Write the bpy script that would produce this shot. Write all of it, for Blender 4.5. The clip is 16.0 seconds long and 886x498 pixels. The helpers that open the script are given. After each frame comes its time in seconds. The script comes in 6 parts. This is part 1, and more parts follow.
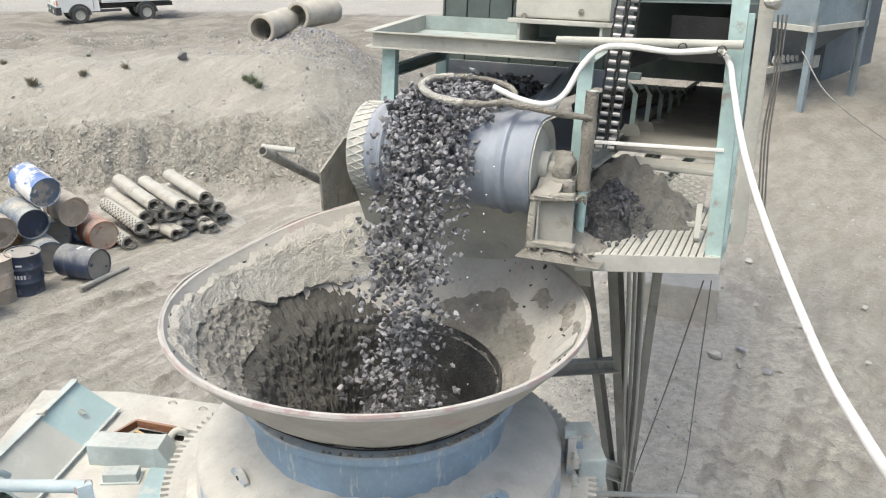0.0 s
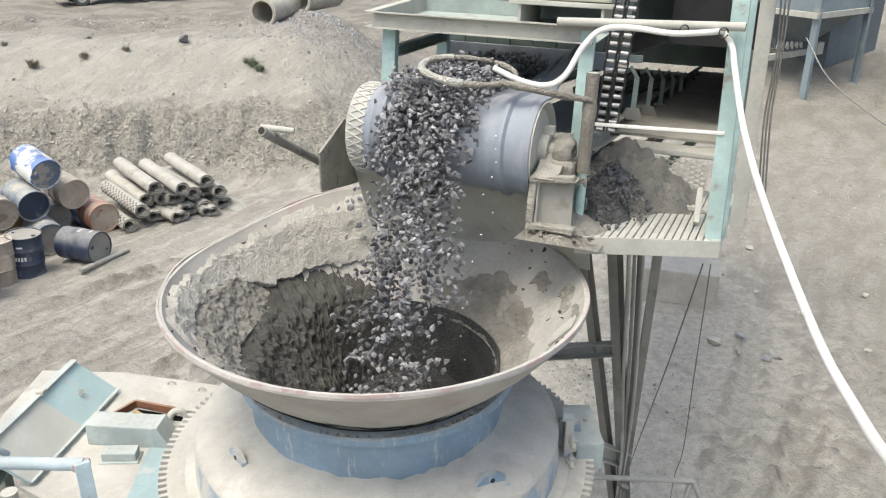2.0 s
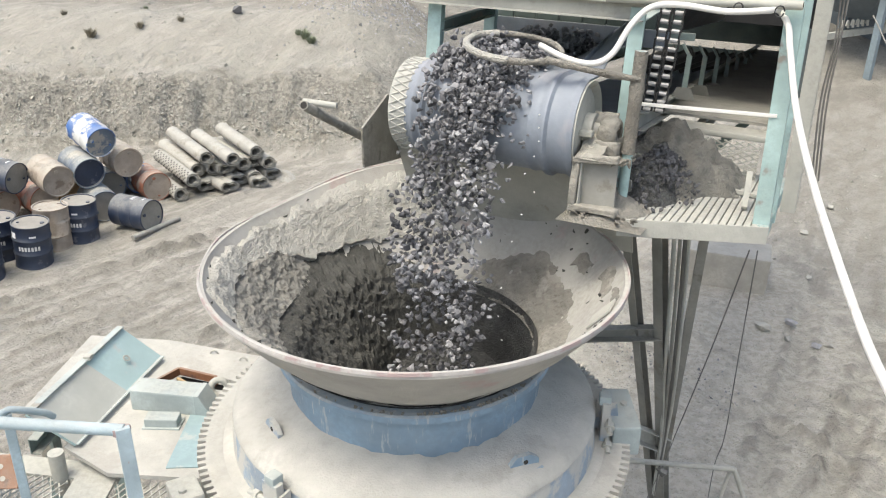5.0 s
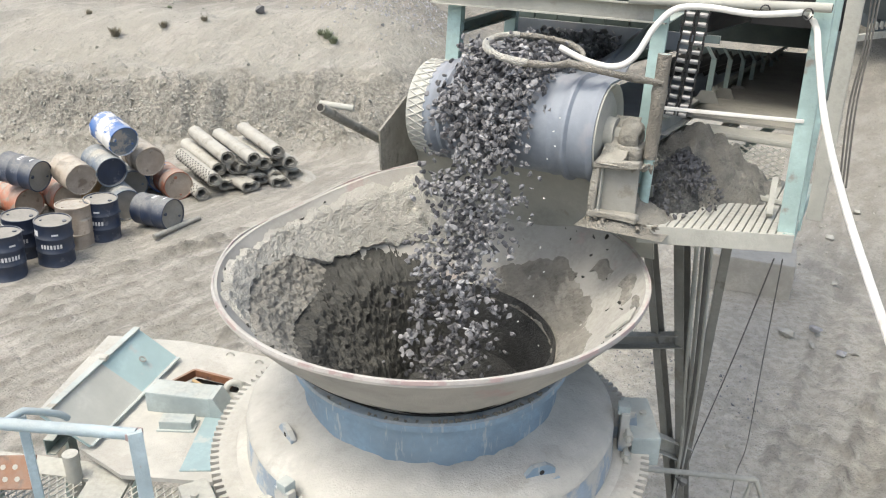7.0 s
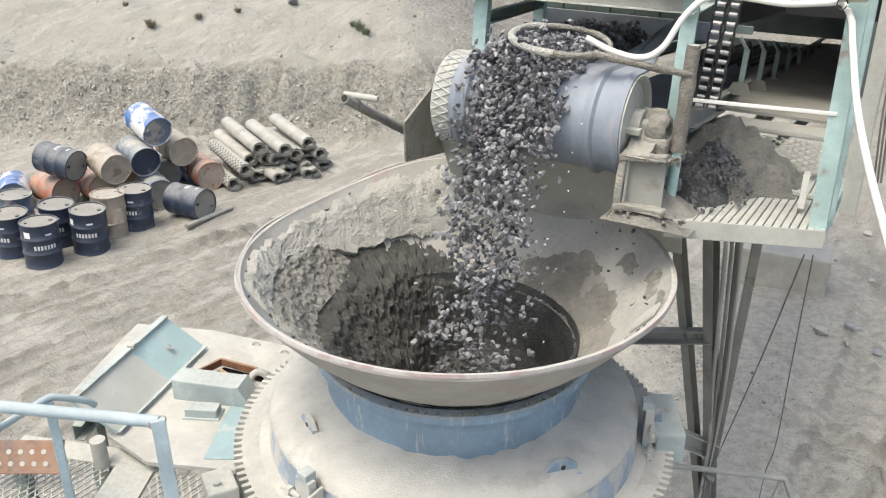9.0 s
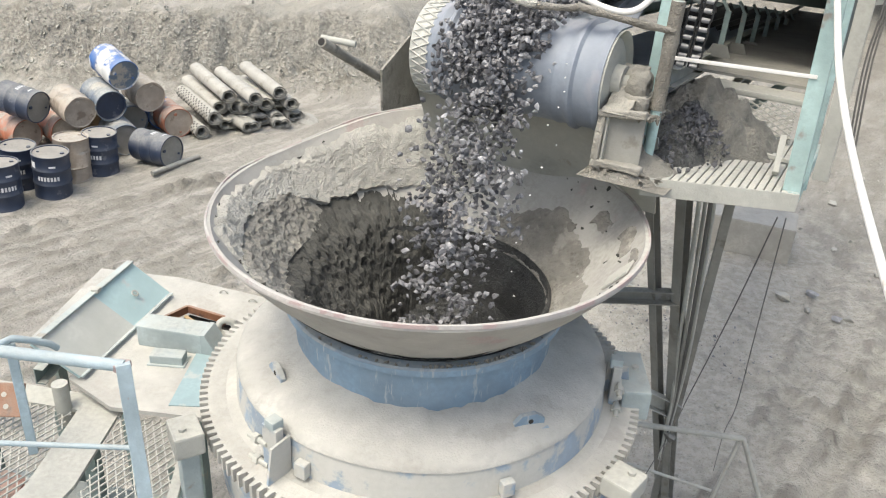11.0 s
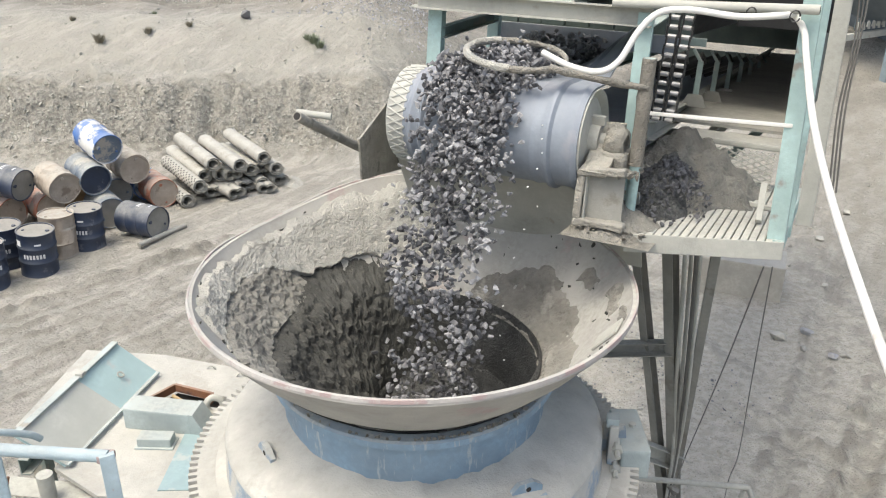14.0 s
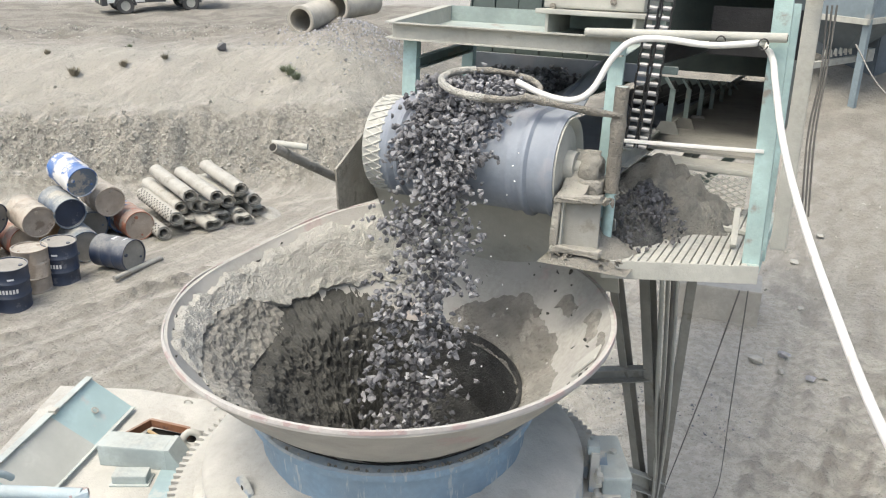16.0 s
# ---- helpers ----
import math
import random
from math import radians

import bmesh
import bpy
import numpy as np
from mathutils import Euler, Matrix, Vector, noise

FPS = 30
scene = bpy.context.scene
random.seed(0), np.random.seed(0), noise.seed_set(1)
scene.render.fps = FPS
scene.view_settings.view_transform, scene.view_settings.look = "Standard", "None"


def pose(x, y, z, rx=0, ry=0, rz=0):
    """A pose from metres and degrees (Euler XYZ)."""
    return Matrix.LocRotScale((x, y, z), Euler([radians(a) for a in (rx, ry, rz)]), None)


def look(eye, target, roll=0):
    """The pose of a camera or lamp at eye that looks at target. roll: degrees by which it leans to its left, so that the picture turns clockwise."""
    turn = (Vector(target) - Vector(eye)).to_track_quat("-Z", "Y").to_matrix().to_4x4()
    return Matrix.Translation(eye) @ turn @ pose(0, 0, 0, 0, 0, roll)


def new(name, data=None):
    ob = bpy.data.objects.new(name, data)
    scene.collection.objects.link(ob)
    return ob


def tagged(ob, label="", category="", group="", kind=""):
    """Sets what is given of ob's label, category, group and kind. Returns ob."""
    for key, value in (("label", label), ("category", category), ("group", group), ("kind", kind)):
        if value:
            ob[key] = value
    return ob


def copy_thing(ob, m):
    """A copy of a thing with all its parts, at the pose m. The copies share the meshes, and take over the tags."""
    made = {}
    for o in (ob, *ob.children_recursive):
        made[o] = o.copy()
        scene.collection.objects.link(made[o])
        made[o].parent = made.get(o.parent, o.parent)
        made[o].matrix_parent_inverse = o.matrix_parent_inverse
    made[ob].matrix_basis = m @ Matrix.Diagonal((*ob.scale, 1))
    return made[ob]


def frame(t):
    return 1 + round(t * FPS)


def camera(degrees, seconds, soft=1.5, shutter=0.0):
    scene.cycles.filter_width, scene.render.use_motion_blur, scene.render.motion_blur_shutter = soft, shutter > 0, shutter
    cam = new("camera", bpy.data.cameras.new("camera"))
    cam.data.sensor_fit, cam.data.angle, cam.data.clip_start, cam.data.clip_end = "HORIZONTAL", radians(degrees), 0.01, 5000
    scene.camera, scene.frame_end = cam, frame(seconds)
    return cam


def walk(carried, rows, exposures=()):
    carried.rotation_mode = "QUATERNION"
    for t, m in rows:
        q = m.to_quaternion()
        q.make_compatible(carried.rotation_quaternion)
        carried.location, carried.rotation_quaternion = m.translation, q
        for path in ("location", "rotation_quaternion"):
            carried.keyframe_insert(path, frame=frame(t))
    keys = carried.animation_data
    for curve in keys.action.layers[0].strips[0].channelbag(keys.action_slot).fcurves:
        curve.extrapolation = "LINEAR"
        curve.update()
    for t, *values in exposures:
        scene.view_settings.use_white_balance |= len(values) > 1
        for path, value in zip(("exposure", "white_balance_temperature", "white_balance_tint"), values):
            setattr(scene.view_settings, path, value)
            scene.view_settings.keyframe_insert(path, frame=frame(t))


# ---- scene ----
cam = camera(55.92, 16.0, soft=1.15)
PATH = [
    (0, pose(0.0000, 0.0000, 5.9393, 68.064, -0.504, -0.000)),
    (0.5, pose(-0.0313, -0.0090, 5.9307, 68.325, -0.118, -0.527)),
    (1, pose(-0.0471, -0.0275, 5.9225, 68.348, -0.223, -1.229)),
    (1.5, pose(-0.0073, -0.0205, 5.9220, 68.114, -0.571, -0.808)),
    (2, pose(0.0145, -0.0009, 5.9125, 67.117, -0.810, 0.232)),
    (2.5, pose(0.0398, 0.0055, 5.9161, 66.291, -0.863, 1.214)),
    (3, pose(0.0502, 0.0156, 5.9234, 65.963, -1.118, 2.020)),
    (3.5, pose(0.0585, 0.0389, 5.9232, 65.753, -1.259, 2.458)),
    (4, pose(0.0617, 0.0377, 5.9176, 65.259, -1.331, 3.028)),
    (6.5, pose(0.0676, 0.0772, 5.9235, 65.454, -0.434, 4.912)),
    (7, pose(0.0797, 0.1154, 5.9162, 65.310, -0.773, 5.417)),
    (7.5, pose(0.1080, 0.1297, 5.9198, 65.205, -0.356, 6.117)),
    (8, pose(0.1314, 0.1400, 5.9161, 65.120, -0.025, 6.590)),
    (8.5, pose(0.1413, 0.1435, 5.9140, 65.230, 0.029, 7.132)),
    (9, pose(0.1263, 0.1445, 5.9062, 64.752, -0.349, 7.658)),
    (9.5, pose(0.1082, 0.1397, 5.8845, 63.476, -1.659, 6.313)),
    (12, pose(0.0878, 0.2024, 5.8499, 61.817, -3.264, 6.830)),
    (12.5, pose(0.0899, 0.2190, 5.8537, 62.163, -2.444, 7.047)),
    (13, pose(0.1013, 0.2280, 5.8682, 63.285, -1.202, 6.135)),
    (13.5, pose(0.1133, 0.2475, 5.8953, 64.608, -0.774, 5.118)),
    (14, pose(0.1200, 0.2474, 5.9069, 65.511, -0.431, 4.633)),
    (14.5, pose(0.1359, 0.2535, 5.9049, 66.054, -0.251, 3.552)),
    (15, pose(0.1329, 0.2589, 5.9049, 66.763, -0.374, 3.200)),
    (15.5, pose(0.1262, 0.2545, 5.9108, 67.305, -0.395, 3.245)),
    (16, pose(0.1259, 0.2503, 5.9060, 67.493, -0.279, 2.981)),
]
walk(cam, PATH, exposures=((0.0, 0.95, 6500, 6), (16.0, 0.95, 6500, 6)))

# ---- light ----
world = bpy.data.worlds.new("overcast_sky")
scene.world = world
world.use_nodes = True
wn = world.node_tree
sky = wn.nodes.new("ShaderNodeTexSky")
sky.sky_type = "NISHITA"
sky.sun_disc = False
sky.sun_elevation, sky.sun_rotation = radians(68), radians(-135)
sky.air_density, sky.dust_density, sky.ozone_density = 1.0, 6.0, 0.6
wn.links.new(sky.outputs[0], wn.nodes["Background"].inputs[0])
wn.nodes["Background"].inputs[1].default_value = 0.15
sun = new("sun", bpy.data.lights.new("sun", "SUN"))
sun.data.energy, sun.data.angle, sun.data.color = 0.85, radians(30), (1.0, 0.985, 0.93)
sun.matrix_world = look((-8, -4, 28), (0, 4, 0))

def hash2(i, j):
    n = (i * 374761393 + j * 668265263) & 0x7FFFFFFF
    n = ((n ^ (n >> 13)) * 1274126177) & 0x7FFFFFFF
    return ((n ^ (n >> 16)) & 0xFFFF) / 65535.0


def vnoise(x, y):
    """Smooth value noise, -1 to 1."""
    xi, yi = np.floor(x).astype(np.int64), np.floor(y).astype(np.int64)
    fx, fy = x - xi, y - yi
    fx, fy = fx * fx * (3 - 2 * fx), fy * fy * (3 - 2 * fy)
    a = hash2(xi, yi) * (1 - fx) + hash2(xi + 1, yi) * fx
    b = hash2(xi, yi + 1) * (1 - fx) + hash2(xi + 1, yi + 1) * fx
    return (a * (1 - fy) + b * fy) * 2 - 1


def smooth(a, b, v):
    s = np.clip((v - a) / (b - a), 0, 1)
    return s * s * (3 - 2 * s)


# wheel tracks: a point on each, its heading in degrees, its bend and its depth
TRACKS = ((-7.28, 9.99, 46, 0.010, 1.0), (-6.9, 9.3, 47, 0.012, 0.9), (-6.26, 8.35, 60, -0.012, 0.8), (-5.5, 8.2, 62, -0.010, 0.7), (-4.6, 8.3, 55, 0.0, 0.9), (-3.9, 7.9, 55, 0.0, 0.7), (-8.6, 9.4, 38, 0.014, 0.8), (-2.8, 8.4, 70, -0.02, 0.6), (2.9, 7.2, 62, 0.01, 0.7), (3.7, 7.3, 58, 0.01, 0.8), (5.2, 9.0, 50, 0.0, 0.6), (6.3, 10.4, 44, 0.0, 0.6), (3.0, 8.8, 128, 0.02, 0.6), (4.4, 8.6, 122, 0.02, 0.5))


def tracks(x, y):
    """Height of the wheel tracks and of the clods thrown up beside them, and how churned the earth is there."""
    z, churn = x * 0.0, x * 0.0
    for px, py, deg, bend, k in TRACKS:
        ca, sa = math.cos(radians(deg)), math.sin(radians(deg))
        u, w = (x - px) * ca + (y - py) * sa, -(x - px) * sa + (y - py) * ca
        w = w - bend * u * u + 0.10 * vnoise(u * 0.7 + px, u * 0 + py)
        live = smooth(-5, -1, u) * (1 - smooth(4, 9, u)) * np.clip(1.15 + 0.6 * vnoise(u * 0.9 + py, w * 0.4), 0.1, 1.2) * k
        side = np.exp(-(((np.abs(w) - 0.20) / 0.08) ** 2))
        clod = np.clip(0.75 + 0.9 * vnoise(x * 6.1, y * 6.1) + 0.6 * vnoise(x * 13, y * 13), 0, 2)
        z = z + live * (0.06 * side * clod - 0.05 * np.exp(-((w / 0.13) ** 2)))
        churn = np.maximum(churn, live * np.clip(1.3 * side * clod + 0.6 * np.exp(-((w / 0.11) ** 2)), 0, 1))
    return z, churn


def ground_height(x, y):
    """The yard, the bank behind it, the terrace with its road, and the rise to the silo."""
    x, y = np.asarray(x, float), np.asarray(y, float)
    foot = 16.9 + 0.14 * (x + 6) + 0.35 * vnoise(x * 0.4 + 7, y * 0 + 3)
    d = y - foot
    side = smooth(0.5, -4.0, x)
    steep = 1.7 * smooth(0.0, 1.9, d) + 0.75 * smooth(1.6, 4.2, d)
    gentle = 1.9 * smooth(0.5, 14.0, d)
    z = steep * side + gentle * (1 - side)
    z = z - 0.55 * smooth(6.5, 9.0, d) * side
    face = smooth(0.0, 0.8, d) * (1 - smooth(2.0, 3.2, d)) * side
    band = smooth(0.35, 0.7, d) * (1 - smooth(1.35, 1.9, d))
    z = z + face * (0.14 * vnoise(x * 1.3, y * 1.3) + (0.35 + band) * (0.10 * vnoise(x * 3.1, y * 3.1) + 0.06 * vnoise(x * 6.3, y * 6.3)) + band * 0.03 * vnoise(x * 11, y * 11))
    rough = smooth(1.5, 4, d) * side
    z = z + rough * (0.10 * vnoise(x * 0.9, y * 0.9) + 0.05 * vnoise(x * 2.7, y * 2.7))
    # churned berm along the road
    z = z + 0.30 * np.exp(-(((d - 10.2) / 1.0) ** 2)) * side * (1 + 0.6 * vnoise(x * 0.8, y * 0.8) + 0.4 * vnoise(x * 2.3, y * 2.3))
    # gravel heap below the concrete pipes
    z = z + 0.45 * np.exp(-(((x + 3.4) / 2.0) ** 2 + ((y - 23.6) / 2.0) ** 2))
    # yard: wheel ruts and trodden dust
    yard = 1 - smooth(0.0, 1.5, d)
    u = x * 0.82 - y * 0.57
    rut = (np.sin(u * 3.4 + 1.3 * vnoise(x * 0.5, y * 0.5)) * 0.5 + np.sin(u * 7.9 + 2 * vnoise(x * 0.7, y * 0.7)) * 0.3) * (0.5 + 0.5 * vnoise(x * 0.35 + 9, y * 0.35))
    z = z + yard * (0.055 * rut + 0.03 * vnoise(x * 0.8, y * 0.8) + 0.016 * vnoise(x * 3.1, y * 3.1) + 0.008 * vnoise(x * 8, y * 8))
    z = z + yard * tracks(x, y)[0]
    # the far hills
    z = z + 6 * smooth(60, 200, y) + 0.25 * smooth(30, 60, y) * vnoise(x * 0.2, y * 0.2)
    return z


# ---- materials ----
DUST = (0.40, 0.395, 0.35)


def rgb(c):
    return (*c, 1)


def mat(name, color, rough=0.7, metal=0.0, dust=0.0, vary=0.25, grain=14.0, bump=0.25, second=None, patch=3.0, patch_at=0.55, dust_color=DUST, fine=90.0, side=0.15, relief=0.01, streak=None):
    """Paint, steel, rock or earth: base colour varied at two scales, worn through to a second colour in patches, with settled dust on what faces up."""
    m = bpy.data.materials.new(name)
    m.use_nodes = True
    t = m.node_tree
    N, L = t.nodes.new, t.links.new
    out = t.nodes["Principled BSDF"]
    out.inputs["Roughness"].default_value, out.inputs["Metallic"].default_value = rough, metal
    co = N("ShaderNodeTexCoord")
    info = N("ShaderNodeObjectInfo")
    shift = N("ShaderNodeVectorMath")
    shift.operation = "ADD"
    scale = N("ShaderNodeVectorMath")
    scale.operation = "SCALE"
    L(info.outputs["Random"], scale.inputs["Scale"])
    scale.inputs[0].default_value = (17, 23, 31)
    L(co.outputs["Object"], shift.inputs[0])
    L(scale.outputs[0], shift.inputs[1])

    def noise_tex(s, detail=4):
        n = N("ShaderNodeTexNoise")
        n.inputs["Scale"].default_value, n.inputs["Detail"].default_value, n.inputs["Roughness"].default_value = s, detail, 0.6
        L(shift.outputs[0], n.inputs["Vector"])
        return n.outputs[0]

    def ramp(v, a, b, lo=0.0, hi=1.0):
        r = N("ShaderNodeMapRange")
        r.interpolation_type = "SMOOTHSTEP"
        for k, x in enumerate((a, b, lo, hi), 1):
            r.inputs[k].default_value = x
        L(v, r.inputs[0])
        return r.outputs[0]

    def mix(f, a, b, kind="MIX"):
        x = N("ShaderNodeMix")
        x.data_type, x.blend_type = "RGBA", kind
        for v, k in ((f, 0), (a, 6), (b, 7)):
            if isinstance(v, (int, float)):
                x.inputs[k].default_value = v
            elif isinstance(v, tuple):
                x.inputs[k].default_value = rgb(v)
            else:
                L(v, x.inputs[k])
        return x.outputs[2]

    big, small = noise_tex(grain * 0.22), noise_tex(grain * 2.2)
    c = mix(ramp(big, 0.3, 0.7), tuple(x * (1 - vary) for x in color), tuple(min(1, x * (1 + vary)) for x in color))
    c = mix(ramp(small, 0.35, 0.65, 0, 0.6), c, tuple(x * (1 - 0.6 * vary) for x in color))
    if second:
        worn = noise_tex(patch, 6)
        if streak:
            # runs and scratches drawn out down the surface
            thin = N("ShaderNodeVectorMath")
            thin.operation = "MULTIPLY"
            thin.inputs[1].default_value = (1, 1, streak)
            L(shift.outputs[0], thin.inputs[0])
            L(thin.outputs[0], worn.node.inputs["Vector"])
        c = mix(ramp(worn, patch_at, patch_at + 0.09), c, second)
    r = None
    if dust:
        geo = N("ShaderNodeNewGeometry")
        sep = N("ShaderNodeSeparateXYZ")
        L(geo.outputs["Normal"], sep.inputs[0])
        up = ramp(sep.outputs["Z"], 0.1, 0.85, side, 1)
        blot = ramp(noise_tex(5.0, 5), 0.25, 0.62, 0.35, 1)
        k = N("ShaderNodeMath")
        k.operation = "MULTIPLY"
        L(up, k.inputs[0])
        L(blot, k.inputs[1])
        k2 = N("ShaderNodeMath")
        k2.operation = "MULTIPLY"
        k2.use_clamp = True
        L(k.outputs[0], k2.inputs[0])
        k2.inputs[1].default_value = dust
        dcol = mix(ramp(small, 0.3, 0.7), tuple(x * 0.85 for x in dust_color), tuple(x * 1.12 for x in dust_color))
        c = mix(k2.outputs[0], c, dcol)
        r = ramp(k2.outputs[0], 0, 0.6, rough, 0.95)
        if metal:
            L(ramp(k2.outputs[0], 0, 0.5, metal, 0), out.inputs["Metallic"])
    L(c, out.inputs["Base Color"])
    if r:
        L(r, out.inputs["Roughness"])
    b = N("ShaderNodeBump")
    b.inputs["Strength"].default_value, b.inputs["Distance"].default_value = bump, relief
    add = N("ShaderNodeMath")
    add.operation = "ADD"
    L(small, add.inputs[0])
    L(noise_tex(fine, 3), add.inputs[1])
    L(add.outputs[0], b.inputs["Height"])
    L(b.outputs[0], out.inputs["Normal"])
    return m


def ground_mat():
    """Stone dust and earth: pale trodden dust, browner earth, grey gravel on the steep bank and in patches."""
    m = bpy.data.materials.new("dusty_earth")
    m.use_nodes = True
    t = m.node_tree
    N, L = t.nodes.new, t.links.new
    out = t.nodes["Principled BSDF"]
    out.inputs["Roughness"].default_value = 0.95
    out.inputs["Specular IOR Level"].default_value = 0.15
    geo = N("ShaderNodeNewGeometry")

    def noise_tex(s, detail=5, stretch=None):
        n = N("ShaderNodeTexNoise")
        n.inputs["Scale"].default_value, n.inputs["Detail"].default_value, n.inputs["Roughness"].default_value = s, detail, 0.62
        if stretch:
            mp = N("ShaderNodeMapping")
            mp.vector_type = "TEXTURE"
            mp.inputs["Rotation"].default_value = (0, 0, radians(stretch[1]))
            mp.inputs["Scale"].default_value = (1, 1 / stretch[0], 1)
            L(geo.outputs["Position"], mp.inputs["Vector"])
            L(mp.outputs[0], n.inputs["Vector"])
        else:
            L(geo.outputs["Position"], n.inputs["Vector"])
        return n.outputs[0]

    def ramp(v, a, b, lo=0.0, hi=1.0):
        r = N("ShaderNodeMapRange")
        r.interpolation_type = "SMOOTHSTEP"
        for k, x in enumerate((a, b, lo, hi), 1):
            r.inputs[k].default_value = x
        L(v, r.inputs[0])
        return r.outputs[0]

    def mix(f, a, b):
        x = N("ShaderNodeMix")
        x.data_type = "RGBA"
        for v, k in ((f, 0), (a, 6), (b, 7)):
            if isinstance(v, (int, float)):
                x.inputs[k].default_value = v
            elif isinstance(v, tuple):
                x.inputs[k].default_value = rgb(v)
            else:
                L(v, x.inputs[k])
        return x.outputs[2]

    c = mix(ramp(noise_tex(0.35), 0.38, 0.62), (0.335, 0.322, 0.282), (0.29, 0.278, 0.242))
    c = mix(ramp(noise_tex(1.1, 9, (3.0, 58)), 0.46, 0.60, 0, 0.9), c, (0.41, 0.388, 0.348))
    c = mix(ramp(noise_tex(3.0, 10, (4.5, 62)), 0.53, 0.66, 0, 0.45), c, (0.21, 0.20, 0.174))
    c = mix(ramp(noise_tex(4.6, 10, (1.4, 20)), 0.58, 0.68, 0, 0.3), c, (0.22, 0.21, 0.18))
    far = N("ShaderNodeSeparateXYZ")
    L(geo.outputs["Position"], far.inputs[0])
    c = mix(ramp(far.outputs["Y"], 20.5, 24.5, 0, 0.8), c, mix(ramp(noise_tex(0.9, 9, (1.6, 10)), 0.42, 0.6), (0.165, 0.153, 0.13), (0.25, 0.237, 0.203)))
    c = mix(ramp(far.outputs["Y"], 36.0, 37.5, 0, 0.75), c, (0.40, 0.39, 0.36))
    # browner, darker earth on the far side of the conveyor
    c = mix(ramp(far.outputs["X"], 3.2, 8.0, 0, 0.65), c, mix(ramp(noise_tex(0.9, 8, (2.0, 50)), 0.4, 0.6), (0.215, 0.203, 0.172), (0.29, 0.275, 0.235)))
    # pale stone dust spilled under the conveyor, with a ragged edge
    off = N("ShaderNodeVectorMath")
    off.operation = "SUBTRACT"
    off.inputs[1].default_value = (2.9, 8.9, 0)
    L(geo.outputs["Position"], off.inputs[0])
    sq = N("ShaderNodeMapping")
    sq.vector_type = "TEXTURE"
    sq.inputs["Rotation"].default_value = (0, 0, radians(-24))
    sq.inputs["Scale"].default_value = (2.2, 4.8, 50)
    L(off.outputs[0], sq.inputs["Vector"])
    ln = N("ShaderNodeVectorMath")
    ln.operation = "LENGTH"
    L(sq.outputs[0], ln.inputs[0])
    wob = N("ShaderNodeMath")
    wob.operation = "ADD"
    L(ln.outputs["Value"], wob.inputs[0])
    L(ramp(noise_tex(2.2, 6), 0.3, 0.7, -0.25, 0.25), wob.inputs[1])
    c = mix(ramp(wob.outputs[0], 0.7, 1.15, 0.85, 0), c, mix(ramp(noise_tex(9.0, 6), 0.4, 0.62), (0.49, 0.468, 0.405), (0.39, 0.37, 0.315)))
    sep = N("ShaderNodeSeparateXYZ")
    L(geo.outputs["Normal"], sep.inputs[0])
    steep = ramp(sep.outputs["Z"], 0.62, 0.9, 1, 0)
    c = mix(steep, c, mix(ramp(noise_tex(6.0), 0.4, 0.6), (0.22, 0.208, 0.176), (0.34, 0.325, 0.278)))
    # layers of the cut bank: fallen dust at the foot, a band of rubble, pale earth above
    tall = N("ShaderNodeMath")
    tall.operation = "ADD"
    L(far.outputs["Z"], tall.inputs[0])
    L(ramp(noise_tex(0.8, 6), 0.3, 0.7, -0.22, 0.22), tall.inputs[1])
    left = ramp(far.outputs["X"], -2.5, 0.5, 1, 0)

    def times(a, b):
        k = N("ShaderNodeMath")
        k.operation = "MULTIPLY"
        L(a, k.inputs[0])
        L(b, k.inputs[1])
        return k.outputs[0]
    rubble = times(times(ramp(tall.outputs[0], 0.38, 0.6), ramp(tall.outputs[0], 1.35, 1.6, 1, 0)), left)
    c = mix(times(rubble, ramp(noise_tex(5.0, 8), 0.36, 0.5, 0.35, 1)), c, mix(ramp(noise_tex(13.0, 6), 0.42, 0.58), (0.215, 0.205, 0.178), (0.335, 0.32, 0.278)))
    pale = times(times(ramp(tall.outputs[0], 1.45, 1.75), ramp(far.outputs["Y"], 20.5, 22.5, 1, 0)), left)
    c = mix(times(pale, ramp(noise_tex(1.6, 7), 0.35, 0.6, 0.25, 0.75)), c, (0.345, 0.333, 0.288))
    churned = N("ShaderNodeAttribute")
    churned.attribute_name = "churn"
    c = mix(ramp(churned.outputs["Fac"], 0.1, 0.9, 0, 0.7), c, (0.175, 0.166, 0.142))
    grit = noise_tex(38.0, 4)
    c = mix(ramp(grit, 0.57, 0.7, 0, 0.55), c, (0.14, 0.135, 0.125))
    c = mix(ramp(noise_tex(55.0, 3), 0.62, 0.72, 0, 0.5), c, (0.48, 0.455, 0.41))
    L(c, out.inputs["Base Color"])
    b = N("ShaderNodeBump")
    b.inputs["Strength"].default_value, b.inputs["Distance"].default_value = 0.9, 0.035
    add = N("ShaderNodeMath")
    add.operation = "ADD"
    L(grit, add.inputs[0])
    L(ramp(noise_tex(5.0, 10), 0.25, 0.75, 0, 1.6), add.inputs[1])
    L(add.outputs[0], b.inputs["Height"])
    L(b.outputs[0], out.inputs["Normal"])
    return m


